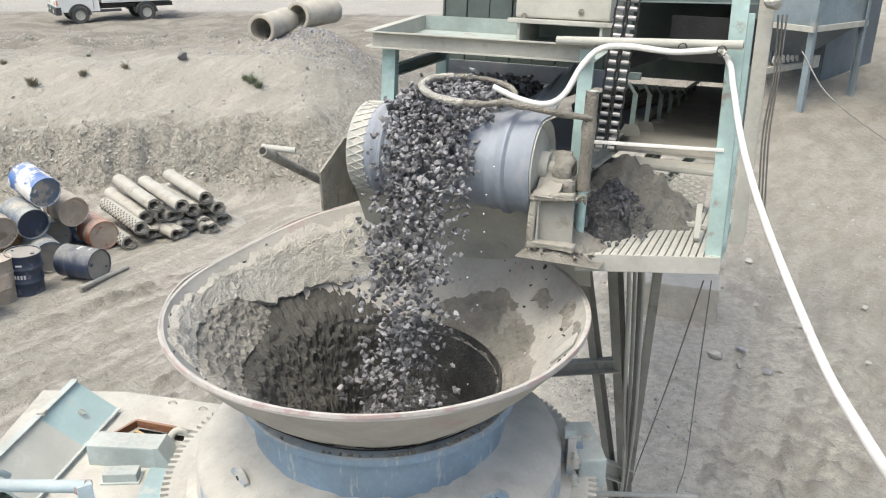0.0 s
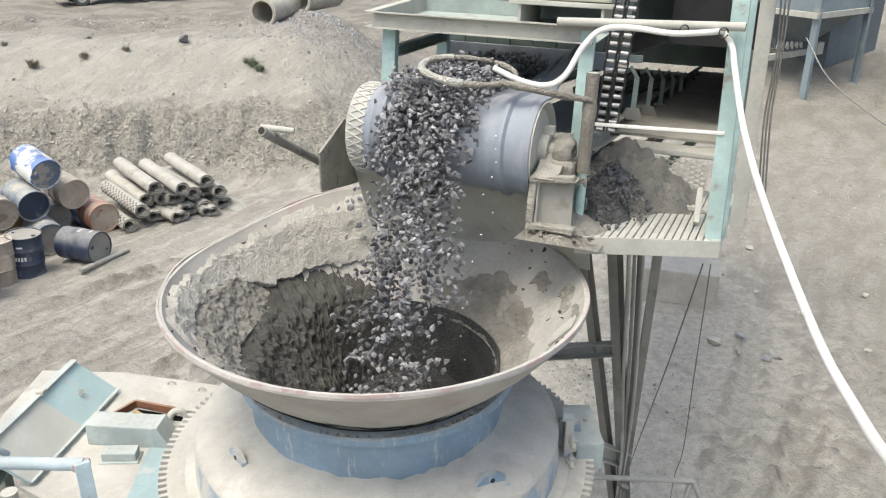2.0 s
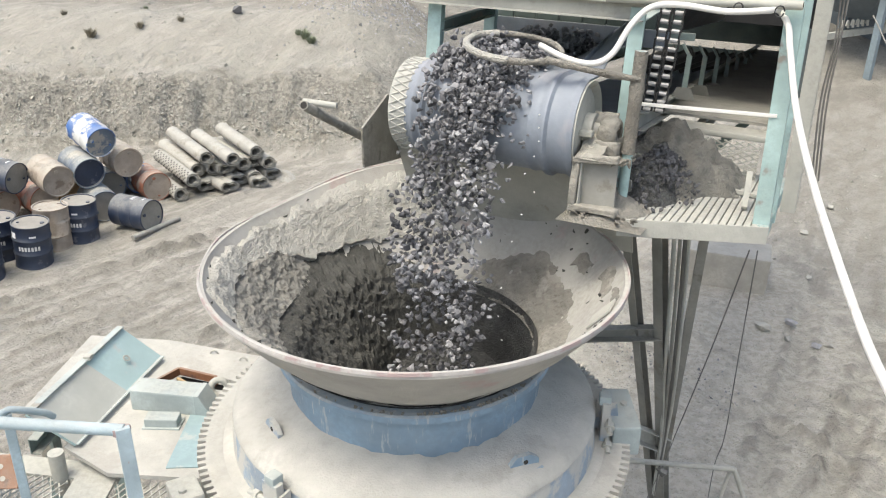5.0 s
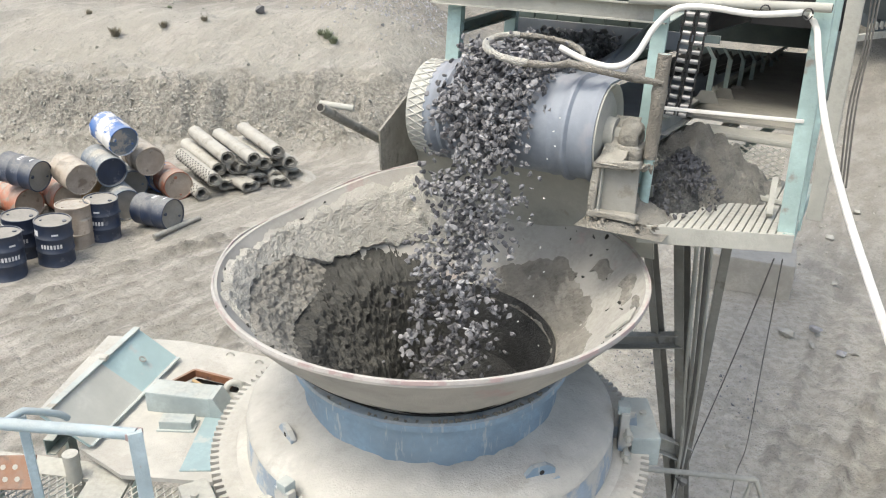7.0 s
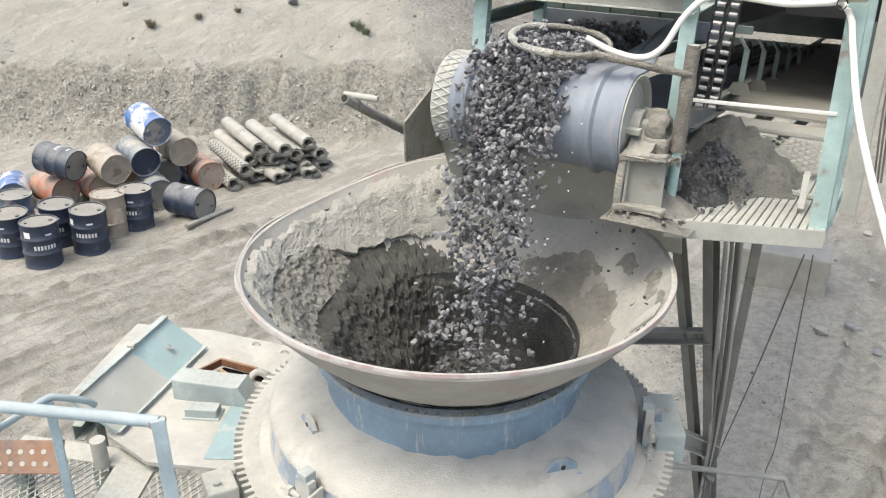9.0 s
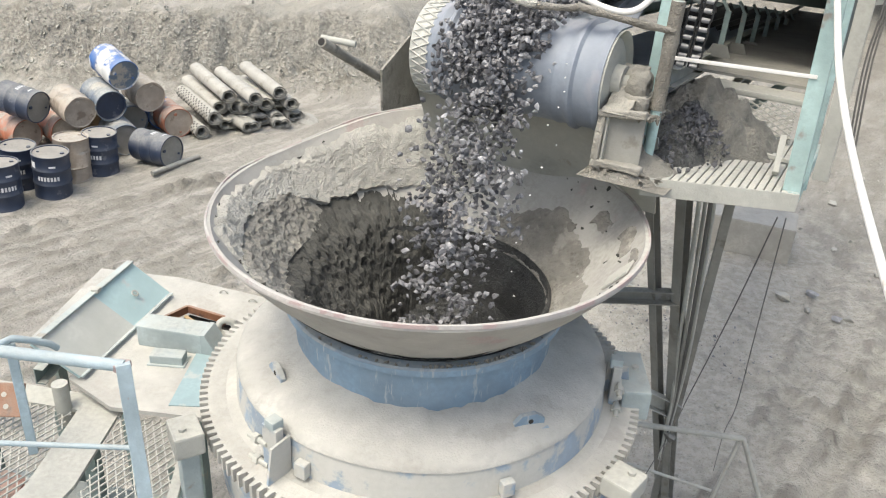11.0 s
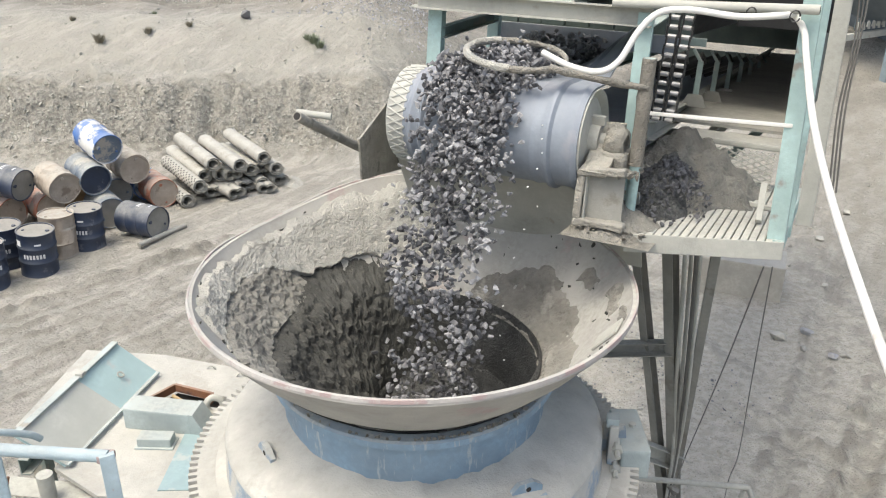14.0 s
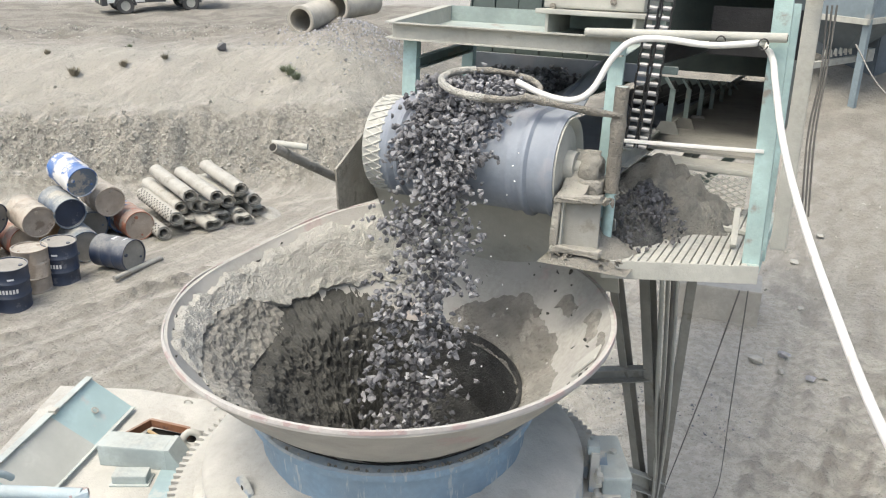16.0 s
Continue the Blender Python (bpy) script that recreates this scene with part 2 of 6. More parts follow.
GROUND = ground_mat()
TEAL = mat("pale_teal_paint", (0.36, 0.50, 0.48), 0.55, dust=0.75, second=(0.22, 0.20, 0.17), patch=4, patch_at=0.62)
TEAL_DARK = mat("dusty_green_steel", (0.19, 0.25, 0.24), 0.6, dust=0.7, second=(0.30, 0.28, 0.24), patch=5, patch_at=0.55)
CREAM_STEEL = mat("dust_caked_steel", (0.42, 0.42, 0.375), 0.8, dust=0.8, second=(0.27, 0.24, 0.19), patch=4, patch_at=0.62, side=0.5)
GREY_STEEL = mat("grey_painted_steel", (0.36, 0.42, 0.42), 0.6, dust=0.55, second=(0.25, 0.23, 0.19), patch=6, patch_at=0.64)
RAIL = mat("pale_blue_rail_paint", (0.36, 0.455, 0.50), 0.45, dust=0.45, second=(0.32, 0.2, 0.15), patch=9, patch_at=0.66)
RAIL_END = mat("faded_red_primer", (0.36, 0.27, 0.27), 0.7, dust=0.5, second=(0.24, 0.12, 0.09), patch=14, patch_at=0.56)
CRUSHER_DUST = mat("dust_covered_casting", (0.43, 0.42, 0.382), 0.92, dust=0.4, second=(0.36, 0.345, 0.31), patch=3, patch_at=0.55, bump=0.45, side=0.6)
BLUE = mat("crusher_blue_paint", (0.18, 0.275, 0.365), 0.55, dust=0.75, second=(0.36, 0.40, 0.43), patch=26, patch_at=0.57, bump=0.2, streak=0.16, side=0.22)
BLUE_SIDE = mat("dusty_blue_paint", (0.25, 0.33, 0.42), 0.6, dust=0.7, second=(0.47, 0.465, 0.43), patch=4, patch_at=0.42, side=0.4)
HOPPER = mat("hopper_steel", (0.36, 0.345, 0.322), 0.75, dust=0.75, second=(0.36, 0.27, 0.26), patch=3.5, patch_at=0.6, side=0.45, bump=0.35)
RIM_PAINT = mat("worn_rim_steel", (0.42, 0.395, 0.375), 0.65, dust=0.5, second=(0.37, 0.28, 0.27), patch=7, patch_at=0.5)
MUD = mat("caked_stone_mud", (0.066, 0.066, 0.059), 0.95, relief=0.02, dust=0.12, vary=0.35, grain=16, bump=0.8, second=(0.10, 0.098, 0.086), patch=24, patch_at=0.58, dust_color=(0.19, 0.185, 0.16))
MUD_LUMPS = mat("grey_brown_lumps", (0.25, 0.24, 0.21), 0.95, relief=0.02, dust=0.35, vary=0.35, grain=14, bump=0.8, second=(0.15, 0.145, 0.126), patch=12, patch_at=0.55, dust_color=(0.33, 0.318, 0.277))
BRACKET_MUD = mat("grey_tan_mud", (0.30, 0.285, 0.245), 0.95, relief=0.02, dust=0.3, vary=0.3, grain=12, bump=0.7, second=(0.20, 0.188, 0.16), patch=9, patch_at=0.55)
MUD_PALE = mat("dried_pale_mud", (0.50, 0.485, 0.435), 0.95, relief=0.03, dust=0.5, vary=0.3, grain=8, bump=0.9, second=(0.31, 0.297, 0.26), patch=6, patch_at=0.6)
FINES = mat("damp_crusher_fines", (0.10, 0.101, 0.096), 0.95, relief=0.03, vary=0.4, bump=1.0, grain=20)
RUBBER = mat("grey_blue_belt_rubber", (0.22, 0.25, 0.29), 0.5, dust=0.3, vary=0.18, second=(0.26, 0.27, 0.30), patch=2.5, patch_at=0.55, bump=0.12, dust_color=(0.33, 0.34, 0.36), side=0.25)
LAGGING = mat("pulley_lagging", (0.44, 0.44, 0.40), 0.8, dust=0.4, bump=0.3)
STONE = mat("crushed_grey_stone", (0.165, 0.165, 0.172), 0.55, vary=0.5, grain=18, bump=0.5, second=(0.33, 0.33, 0.335), patch=5, patch_at=0.58, dust=0.3, dust_color=(0.32, 0.32, 0.32))
STONE_DARK = mat("dark_crushed_stone", (0.10, 0.10, 0.106), 0.7, vary=0.4, grain=18, bump=0.5, second=(0.16, 0.16, 0.165), patch=6, patch_at=0.6)
STONE_PALE = mat("pale_crushed_stone", (0.33, 0.33, 0.335), 0.7, vary=0.35, grain=18, bump=0.5)
DIRT_ROCK = mat("dusty_rock", (0.36, 0.345, 0.30), 0.95, dust=0.6, vary=0.35, bump=0.6)
DARK_ROCK = mat("dark_boulder", (0.10, 0.10, 0.105), 0.85, dust=0.2, bump=0.6)
BLACK_STEEL = mat("greasy_chain_steel", (0.035, 0.035, 0.037), 0.5, 0.6, dust=0.25, bump=0.2)
# rollers much paler than the chain plates: their shine is put into the colour
CHAIN_ROLLER = mat("roller_steel_with_shine", (0.30, 0.30, 0.31), 0.4, 0.5, dust=0.3, bump=0.2)
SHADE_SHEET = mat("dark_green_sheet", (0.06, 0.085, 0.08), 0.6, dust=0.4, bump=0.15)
HOSE = mat("white_plastic_hose", (0.70, 0.69, 0.65), 0.45, dust=0.35, vary=0.1, bump=0.08, second=(0.5, 0.47, 0.42), patch=5, patch_at=0.62)
RUST = mat("rusted_steel", (0.22, 0.095, 0.045), 0.85, dust=0.35, second=(0.12, 0.06, 0.04), patch=8, bump=0.5)
WOOD = mat("weathered_wood", (0.42, 0.29, 0.13), 0.8, dust=0.2)
CONCRETE = mat("old_concrete", (0.40, 0.375, 0.32), 0.92, dust=0.4, vary=0.18, bump=0.5)
CABLE = mat("dusty_cable", (0.12, 0.115, 0.105), 0.8, dust=0.5)
DRUM_NAVY = mat("navy_drum_paint", (0.018, 0.03, 0.062), 0.4, side=0.06, dust=0.45, second=(0.09, 0.10, 0.13), patch=5, patch_at=0.6, bump=0.1)
DRUM_BLUE = mat("bright_blue_drum_paint", (0.035, 0.13, 0.38), 0.4, dust=0.35, second=(0.62, 0.62, 0.60), patch=3.0, patch_at=0.47, bump=0.1)
DRUM_SLATE = mat("slate_blue_drum_paint", (0.08, 0.12, 0.18), 0.5, dust=0.7, second=(0.30, 0.28, 0.25), patch=3.5, patch_at=0.5, bump=0.2)
DRUM_RUST = mat("rusty_orange_drum_paint", (0.36, 0.12, 0.06), 0.7, dust=0.6, second=(0.26, 0.20, 0.16), patch=4, patch_at=0.5, bump=0.3)
DRUM_TAN = mat("dirty_tan_drum_paint", (0.36, 0.30, 0.24), 0.75, dust=0.6, second=(0.20, 0.15, 0.11), patch=4, patch_at=0.58, bump=0.4)
DRUM_LID = mat("dusty_drum_lid", (0.24, 0.23, 0.205), 0.8, dust=0.5, dust_color=(0.30, 0.285, 0.25), vary=0.25, side=0.5)
DRUM_OCHRE = mat("ochre_drum_lid", (0.30, 0.19, 0.09), 0.7, dust=0.4)
PRINT = mat("faded_white_print", (0.62, 0.63, 0.64), 0.6, dust=0.25)
PAPER = mat("white_paper_label", (0.78, 0.78, 0.76), 0.7, dust=0.15)
TUBE = mat("dusty_screen_steel", (0.33, 0.315, 0.28), 0.8, dust=0.7, second=(0.20, 0.18, 0.15), patch=4, side=0.4)
RUST_MUD = mat("brown_caked_mud", (0.25, 0.232, 0.197), 0.95, relief=0.03, dust=0.3, vary=0.35, grain=20, bump=0.8)
HATCH = mat("clean_pale_teal_paint", (0.40, 0.53, 0.53), 0.5, vary=0.1, second=(0.46, 0.50, 0.48), patch=3, patch_at=0.6, bump=0.06)
DUST_FILM = mat("settled_dust_film", (0.47, 0.48, 0.44), 0.9, vary=0.12, bump=0.1)
DECK_TEAL = mat("grey_teal_deck_paint", (0.25, 0.335, 0.345), 0.55, vary=0.1, bump=0.08, second=(0.36, 0.39, 0.37), patch=5, patch_at=0.63)
LEG_STEEL = mat("dusty_leg_steel", (0.25, 0.245, 0.22), 0.8, dust=0.6, second=(0.17, 0.155, 0.13), patch=5, patch_at=0.58, side=0.3)
MUD_MID = mat("thin_mud_film", (0.20, 0.19, 0.165), 0.95, relief=0.02, dust=0.2, vary=0.35, bump=0.7, second=(0.29, 0.275, 0.24), patch=6, patch_at=0.55)
HEAP_MUD = mat("damp_brown_mud", (0.19, 0.182, 0.158), 0.95, relief=0.03, dust=0.25, vary=0.4, bump=0.9, second=(0.115, 0.112, 0.10), patch=7, patch_at=0.5)
# near-black for the shade inside holes, laid on solid discs and the slot floor
HOLE = mat("hole_shade_black", (0.03, 0.028, 0.025), 0.9)
LEAF = mat("dusty_green_leaf", (0.17, 0.20, 0.125), 0.8, dust=0.3)
DRY_TUFT = mat("dry_weed", (0.22, 0.20, 0.15), 0.9)
TRUCK_WHITE = mat("white_truck_paint", (0.72, 0.73, 0.71), 0.35, dust=0.2, vary=0.05, bump=0.03)
TRUCK_DARK = mat("black_truck_plastic", (0.04, 0.042, 0.045), 0.6, dust=0.35)
TYRE = mat("dusty_tyre", (0.05, 0.05, 0.05), 0.9, dust=0.5)
GLASS = mat("dark_window_glass", (0.03, 0.035, 0.04), 0.12, vary=0.05, bump=0.0)
PLATE_GREEN = mat("green_number_plate", (0.03, 0.16, 0.10), 0.5)
LAMP_GLASS = mat("headlamp_glass", (0.6, 0.58, 0.52), 0.2, vary=0.1)
ORANGE_LAMP = mat("orange_indicator", (0.6, 0.22, 0.05), 0.35)
SILO = mat("pale_blue_silo_paint", (0.19, 0.24, 0.265), 0.6, dust=0.3, second=(0.26, 0.27, 0.26), patch=2, patch_at=0.6, grain=5)
SILO_DARK = mat("blue_grey_sheet_wall", (0.10, 0.125, 0.145), 0.6, dust=0.3, grain=5)
MOTOR_RED = mat("faded_red_casting", (0.33, 0.14, 0.10), 0.7, dust=0.6)
TRAY = mat("grey_tray_paint", (0.27, 0.33, 0.31), 0.55, dust=0.35, second=(0.22, 0.20, 0.17), patch=5, patch_at=0.6)

# ---- building blocks ----


def empty(name, m=None):
    ob = new(name)
    ob.empty_display_size = 0.1
    if m is not None:
        ob.matrix_world = m
    return ob


def part(name, bm, material, parent=None, label="", m=None, smooth_faces=None):
    """One mesh object from a bmesh, under a thing or on its own."""
    me = bpy.data.meshes.new(name)
    bmesh.ops.recalc_face_normals(bm, faces=bm.faces)
    if smooth_faces:
        for f in bm.faces:
            f.smooth = True
    bm.to_mesh(me)
    bm.free()
    if smooth_faces and smooth_faces < 180:
        me.set_sharp_from_angle(angle=radians(smooth_faces))
    me.materials.append(material)
    ob = new(name, me)
    if m is not None:
        ob.matrix_basis = m
    if parent:
        ob.parent = parent
    if label:
        ob["label"] = label
    return ob


def piece(name, me, parent, m):
    ob = new(name, me)
    ob.parent = parent
    ob.matrix_basis = m
    return ob


def box(sx, sy, sz, at=(0, 0, 0), m=None, bevel=0.0, bm=None):
    bm = bm or bmesh.new()
    M4 = Matrix.Translation(at) @ (m or Matrix()) @ Matrix.Diagonal((sx, sy, sz, 1))
    r = bmesh.ops.create_cube(bm, size=1, matrix=M4)
    if bevel:
        edges = {e for v in r["verts"] for e in v.link_edges}
        bmesh.ops.bevel(bm, geom=list(edges), offset=bevel, segments=2, affect="EDGES", profile=0.6)
    return bm


def bar(a, b, w, h=None, bm=None, roll=0, bevel=0.004):
    """A rectangular bar from a to b, w wide and h high."""
    a, b = Vector(a), Vector(b)
    d = b - a
    q = d.to_track_quat("Y", "Z").to_matrix().to_4x4() @ pose(0, 0, 0, 0, roll, 0)
    return box(w, d.length, h or w, (a + b) / 2, q, bevel, bm)


def angle_bar(a, b, w, th=0.008, bm=None, roll=0):
    """An L-section steel from a to b."""
    bm = bm or bmesh.new()
    a, b = Vector(a), Vector(b)
    d = b - a
    q = Matrix.Translation((a + b) / 2) @ d.to_track_quat("Y", "Z").to_matrix().to_4x4() @ pose(0, 0, 0, 0, roll, 0)
    box(w, d.length, th, (0, 0, 0), None, 0, bm)
    box(th, d.length, w, (w / 2 - th / 2, 0, w / 2 - th / 2), None, 0, bm)
    n = len(bm.verts)
    bm.verts.ensure_lookup_table()
    for v in bm.verts[n - 16:]:
        v.co = q @ v.co
    return bm


def channel(a, b, w, h, th=0.008, bm=None, roll=0):
    """A C-section steel from a to b: web w high, flanges h."""
    bm = bm or bmesh.new()
    a, b = Vector(a), Vector(b)
    d = b - a
    q = Matrix.Translation((a + b) / 2) @ d.to_track_quat("Y", "Z").to_matrix().to_4x4() @ pose(0, 0, 0, 0, roll, 0)
    t, k = th / 2, w / 2
    prof = ((-t, -k), (h + t, -k), (h + t, th - k), (t, th - k), (t, k - th), (h + t, k - th), (h + t, k), (-t, k))
    A = [bm.verts.new(q @ Vector((x, -d.length / 2, z))) for x, z in prof]
    B = [bm.verts.new(q @ Vector((x, d.length / 2, z))) for x, z in prof]
    bm.faces.new(A)
    bm.faces.new(B[::-1])
    for i in range(8):
        bm.faces.new((A[i - 1], B[i - 1], B[i], A[i]))
    bmesh.ops.recalc_face_normals(bm, faces=bm.faces[:])
    return bm


def tube(points, r, sides=10, bm=None, closed=False, caps=True, wobble=0.0):
    """A round bar or hose along points."""
    bm = bm or bmesh.new()
    pts = [Vector(p) for p in points]
    n = len(pts)
    rings, up = [], Vector((0.137, 0.211, 0.968))
    for i, p in enumerate(pts):
        if closed:
            d = pts[(i + 1) % n] - pts[i - 1]
        else:
            d = pts[min(i + 1, n - 1)] - pts[max(i - 1, 0)]
        d.normalize()
        s = d.cross(up)
        if s.length < 0.05:
            s = d.cross(Vector((1, 0, 0)))
        s.normalize()
        u = s.cross(d)
        rr = r * (1 + wobble * noise.noise(p * 14))
        rings.append([bm.verts.new(p + rr * (math.cos(a) * s + math.sin(a) * u)) for a in (2 * math.pi * k / sides for k in range(sides))])
    for i in range(n if closed else n - 1):
        A, B = rings[i], rings[(i + 1) % n]
        for k in range(sides):
            bm.faces.new((A[k], A[(k + 1) % sides], B[(k + 1) % sides], B[k]))
    if caps and not closed:
        bm.faces.new(rings[0][::-1])
        bm.faces.new(rings[-1])
    return bm


def curve_points(points, steps=8):
    """Points of a smooth curve through the given ones."""
    P = [Vector(p) for p in points]
    P = [2 * P[0] - P[1]] + P + [2 * P[-1] - P[-2]]
    out = []
    for i in range(1, len(P) - 2):
        a, b, c, d = P[i - 1:i + 3]
        for k in range(steps):
            t = k / steps
            out.append(0.5 * ((2 * b) + (c - a) * t + (2 * a - 5 * b + 4 * c - d) * t * t + (3 * b - a - 3 * c + d) * t ** 3))
    return out + [P[-2]]


def lathe(profile, sides=96, bm=None, closed=False, a0=0.0, a1=360.0, wob=None):
    """A body of revolution about z from (radius, height) pairs; wob(angle, i) shifts radius and height."""
    bm = bm or bmesh.new()
    full = abs(a1 - a0) >= 359.9
    n = sides if full else sides + 1
    rings = []
    for j in range(n):
        a = radians(a0 + (a1 - a0) * j / sides)
        ring = []
        for i, (r, z) in enumerate(profile):
            dr, dz = wob(a, i) if wob else (0, 0)
            ring.append(bm.verts.new(((r + dr) * math.cos(a), (r + dr) * math.sin(a), z + dz)))
        rings.append(ring)
    k = len(profile)
    for j in range(sides):
        A, B = rings[j], rings[(j + 1) % n]
        for i in range(k if closed else k - 1):
            q = (A[i], B[i], B[(i + 1) % k], A[(i + 1) % k])
            bm.faces.new(q)
    return bm


def prism(outline, depth, bm=None, m=None):
    """A flat outline (x, z) pushed out along y by depth."""
    bm = bm or bmesh.new()
    m = m or Matrix()
    A = [bm.verts.new(m @ Vector((x, 0, z))) for x, z in outline]
    B = [bm.verts.new(m @ Vector((x, depth, z))) for x, z in outline]
    bm.faces.new(A)
    bm.faces.new(B[::-1])
    for i in range(len(A)):
        j = (i + 1) % len(A)
        bm.faces.new((A[i], B[i], B[j], A[j]))
    return bm


def poly(points, z0, z1, bm=None):
    """A flat plate with the outline points between two heights."""
    bm = bm or bmesh.new()
    A = [bm.verts.new((x, y, z0)) for x, y in points]
    B = [bm.verts.new((x, y, z1)) for x, y in points]
    bm.faces.new(A[::-1])
    bm.faces.new(B)
    for i in range(len(A)):
        j = (i + 1) % len(A)
        bm.faces.new((A[i], A[j], B[j], B[i]))
    return bm


def lumpy(bm, amp, freq, cuts=3, seed=0.0):
    """Mud on a part: its faces divided and pushed out unevenly."""
    bmesh.ops.subdivide_edges(bm, edges=bm.edges[:], cuts=cuts, use_grid_fill=True)
    bmesh.ops.recalc_face_normals(bm, faces=bm.faces[:])
    bm.normal_update()
    o = Vector((seed, seed, seed))
    for v, d in [(v, v.normal.copy()) for v in bm.verts]:
        v.co += d * amp * (0.35 + noise.noise(v.co * freq + o) + 0.6 * noise.noise(v.co * freq * 2.6 + o))
    return bm


def rock(size, seed, flat=0.75, bm=None, at=(0, 0, 0), points=16):
    """An angular broken stone."""
    rnd = random.Random(seed)
    tmp = bmesh.new()
    k = Vector((rnd.uniform(0.8, 1.25), rnd.uniform(0.7, 1.0), rnd.uniform(0.6, 0.9) * flat))
    for _ in range(points):
        v = Vector((rnd.gauss(0, 1), rnd.gauss(0, 1), rnd.gauss(0, 1))).normalized() * rnd.uniform(0.8, 1.05)
        tmp.verts.new(Vector((v.x * k.x, v.y * k.y, v.z * k.z)) * size / 2)
    r = bmesh.ops.convex_hull(tmp, input=tmp.verts)
    bmesh.ops.delete(tmp, geom=[g for g in r["geom_interior"] if isinstance(g, bmesh.types.BMVert)], context="VERTS")
    if bm is None:
        for v in tmp.verts:
            v.co += Vector(at)
        return tmp
    me = bpy.data.meshes.new("tmp")
    q = Euler((rnd.uniform(0, 6), rnd.uniform(0, 6), rnd.uniform(0, 6))).to_matrix()
    for v in tmp.verts:
        v.co = q @ v.co + Vector(at)
    tmp.to_mesh(me)
    tmp.free()
    bm.from_mesh(me)
    bpy.data.meshes.remove(me)
    return bm


def gz(x, y):
    return float(ground_height(x, y))


# ---- ground ----


def build_ground():
    xs = np.concatenate([np.linspace(-600, -40, 15), np.linspace(-38, -15, 24), np.arange(-14.4, -10, 0.1), np.arange(-10, 7, 0.055), np.linspace(7.1, 16, 60), np.linspace(17, 45, 22), np.linspace(60, 600, 14)])
    ys = np.concatenate([np.linspace(-300, -20, 10), np.linspace(-15, 3, 12), np.arange(4, 7, 0.11), np.arange(7, 20, 0.06), np.arange(20, 24, 0.11), np.linspace(24.2, 42, 70), np.linspace(44, 80, 22), np.linspace(95, 900, 20)])
    X, Y = np.meshgrid(xs, ys)
    Z = ground_height(X, Y)
    nx, ny = len(xs), len(ys)
    verts = np.stack([X.ravel(), Y.ravel(), Z.ravel()], 1)
    idx = np.arange(nx * ny).reshape(ny, nx)
    faces = np.stack([idx[:-1, :-1].ravel(), idx[:-1, 1:].ravel(), idx[1:, 1:].ravel(), idx[1:, :-1].ravel()], 1)
    me = bpy.data.meshes.new("ground")
    me.from_pydata(verts.tolist(), [], faces.tolist())
    me.shade_smooth()
    me.attributes.new("churn", "FLOAT", "POINT").data.foreach_set("value", tracks(X.ravel(), Y.ravel())[1].astype(np.float32))
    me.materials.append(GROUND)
    return tagged(new("ground", me), "pale dusty quarry yard with ruts and a stony bank", "ground", kind="structure")


build_ground()


def scatter(name, label, spots, sizes, material, seed, category="gravel"):
    bm = bmesh.new()
    rnd = random.Random(seed)
    base = []
    for s in range(6):
        b = rock(1.0, seed * 31 + s, 0.7, points=9)
        base.append(([v.co.copy() for v in b.verts], [[v.index for v in f.verts] for f in b.faces]))
        b.free()
    V, F = [], []
    for x, y in spots:
        vs, fs = rnd.choice(base)
        s = rnd.choice(sizes) * rnd.uniform(0.7, 1.3)
        q = Euler((rnd.uniform(0, 6), rnd.uniform(0, 6), rnd.uniform(0, 6))).to_matrix()
        o = Vector((x, y, gz(x, y) + s * 0.02))
        n = len(V)
        V += [tuple(q @ (v * s) + o) for v in vs]
        F += [[n + i for i in f] for f in fs]
    bm.free()
    me = bpy.data.meshes.new(name)
    me.from_pydata(V, [], F)
    me.materials.append(material)
    return tagged(new(name, me), label, category, kind="stuff")


RND = random.Random(5)
bank_spots = []
while len(bank_spots) < 3600:
    x, y = RND.uniform(-14, -1.5), RND.uniform(16, 20.5)
    d = y - (16.9 + 0.14 * (x + 6))
    if 0.1 < d < 2.6 and RND.random() < math.exp(-((d - 1.0) / 0.38) ** 2) + 0.03:
        bank_spots.append((x, y))
scatter("bank_stones", "dusty grey stones stuck in the steep earth bank", bank_spots, (0.03, 0.04, 0.05, 0.07, 0.09, 0.12), DIRT_ROCK, 3, "stones")
scatter("terrace_gravel", "loose pale gravel on the terrace and road edge", [(RND.gauss(-8, 5), RND.uniform(20, 31)) for _ in range(1300)], (0.03, 0.04, 0.06, 0.09), DIRT_ROCK, 4)
scatter("berm_stones", "dark broken stones on the berm beside the road", [(RND.uniform(-16, -4), 27.0 + RND.gauss(0, 0.8)) for _ in range(700)], (0.05, 0.08, 0.12), DIRT_ROCK, 11, "stones")
scatter("heap_gravel", "grey gravel heap below the concrete pipes", [(RND.gauss(-3.4, 1.0), RND.gauss(23.2, 1.1)) for _ in range(1500)], (0.05, 0.07, 0.1), STONE_PALE, 6)
scatter("yard_gravel", "loose stones lying on the dusty yard", [(RND.uniform(1.5, 11), RND.uniform(6, 20)) for _ in range(650)], (0.03, 0.04, 0.06, 0.09), DIRT_ROCK, 7)
scatter("track_gravel", "small stones between wheel ruts on the yard", [(RND.uniform(-9, 0), RND.uniform(8.5, 16)) for _ in range(420)], (0.025, 0.03, 0.05), DIRT_ROCK, 8)
scatter("spill_gravel", "dark gravel spilled in streaks beside the conveyor supports", [(1.0 + RND.gauss(0, 0.35) + k * 2.2, 8.9 + RND.gauss(0, 0.25) + (1 - k) * 1.6) for k in (RND.random() for _ in range(420))], (0.02, 0.03, 0.05), STONE, 9)

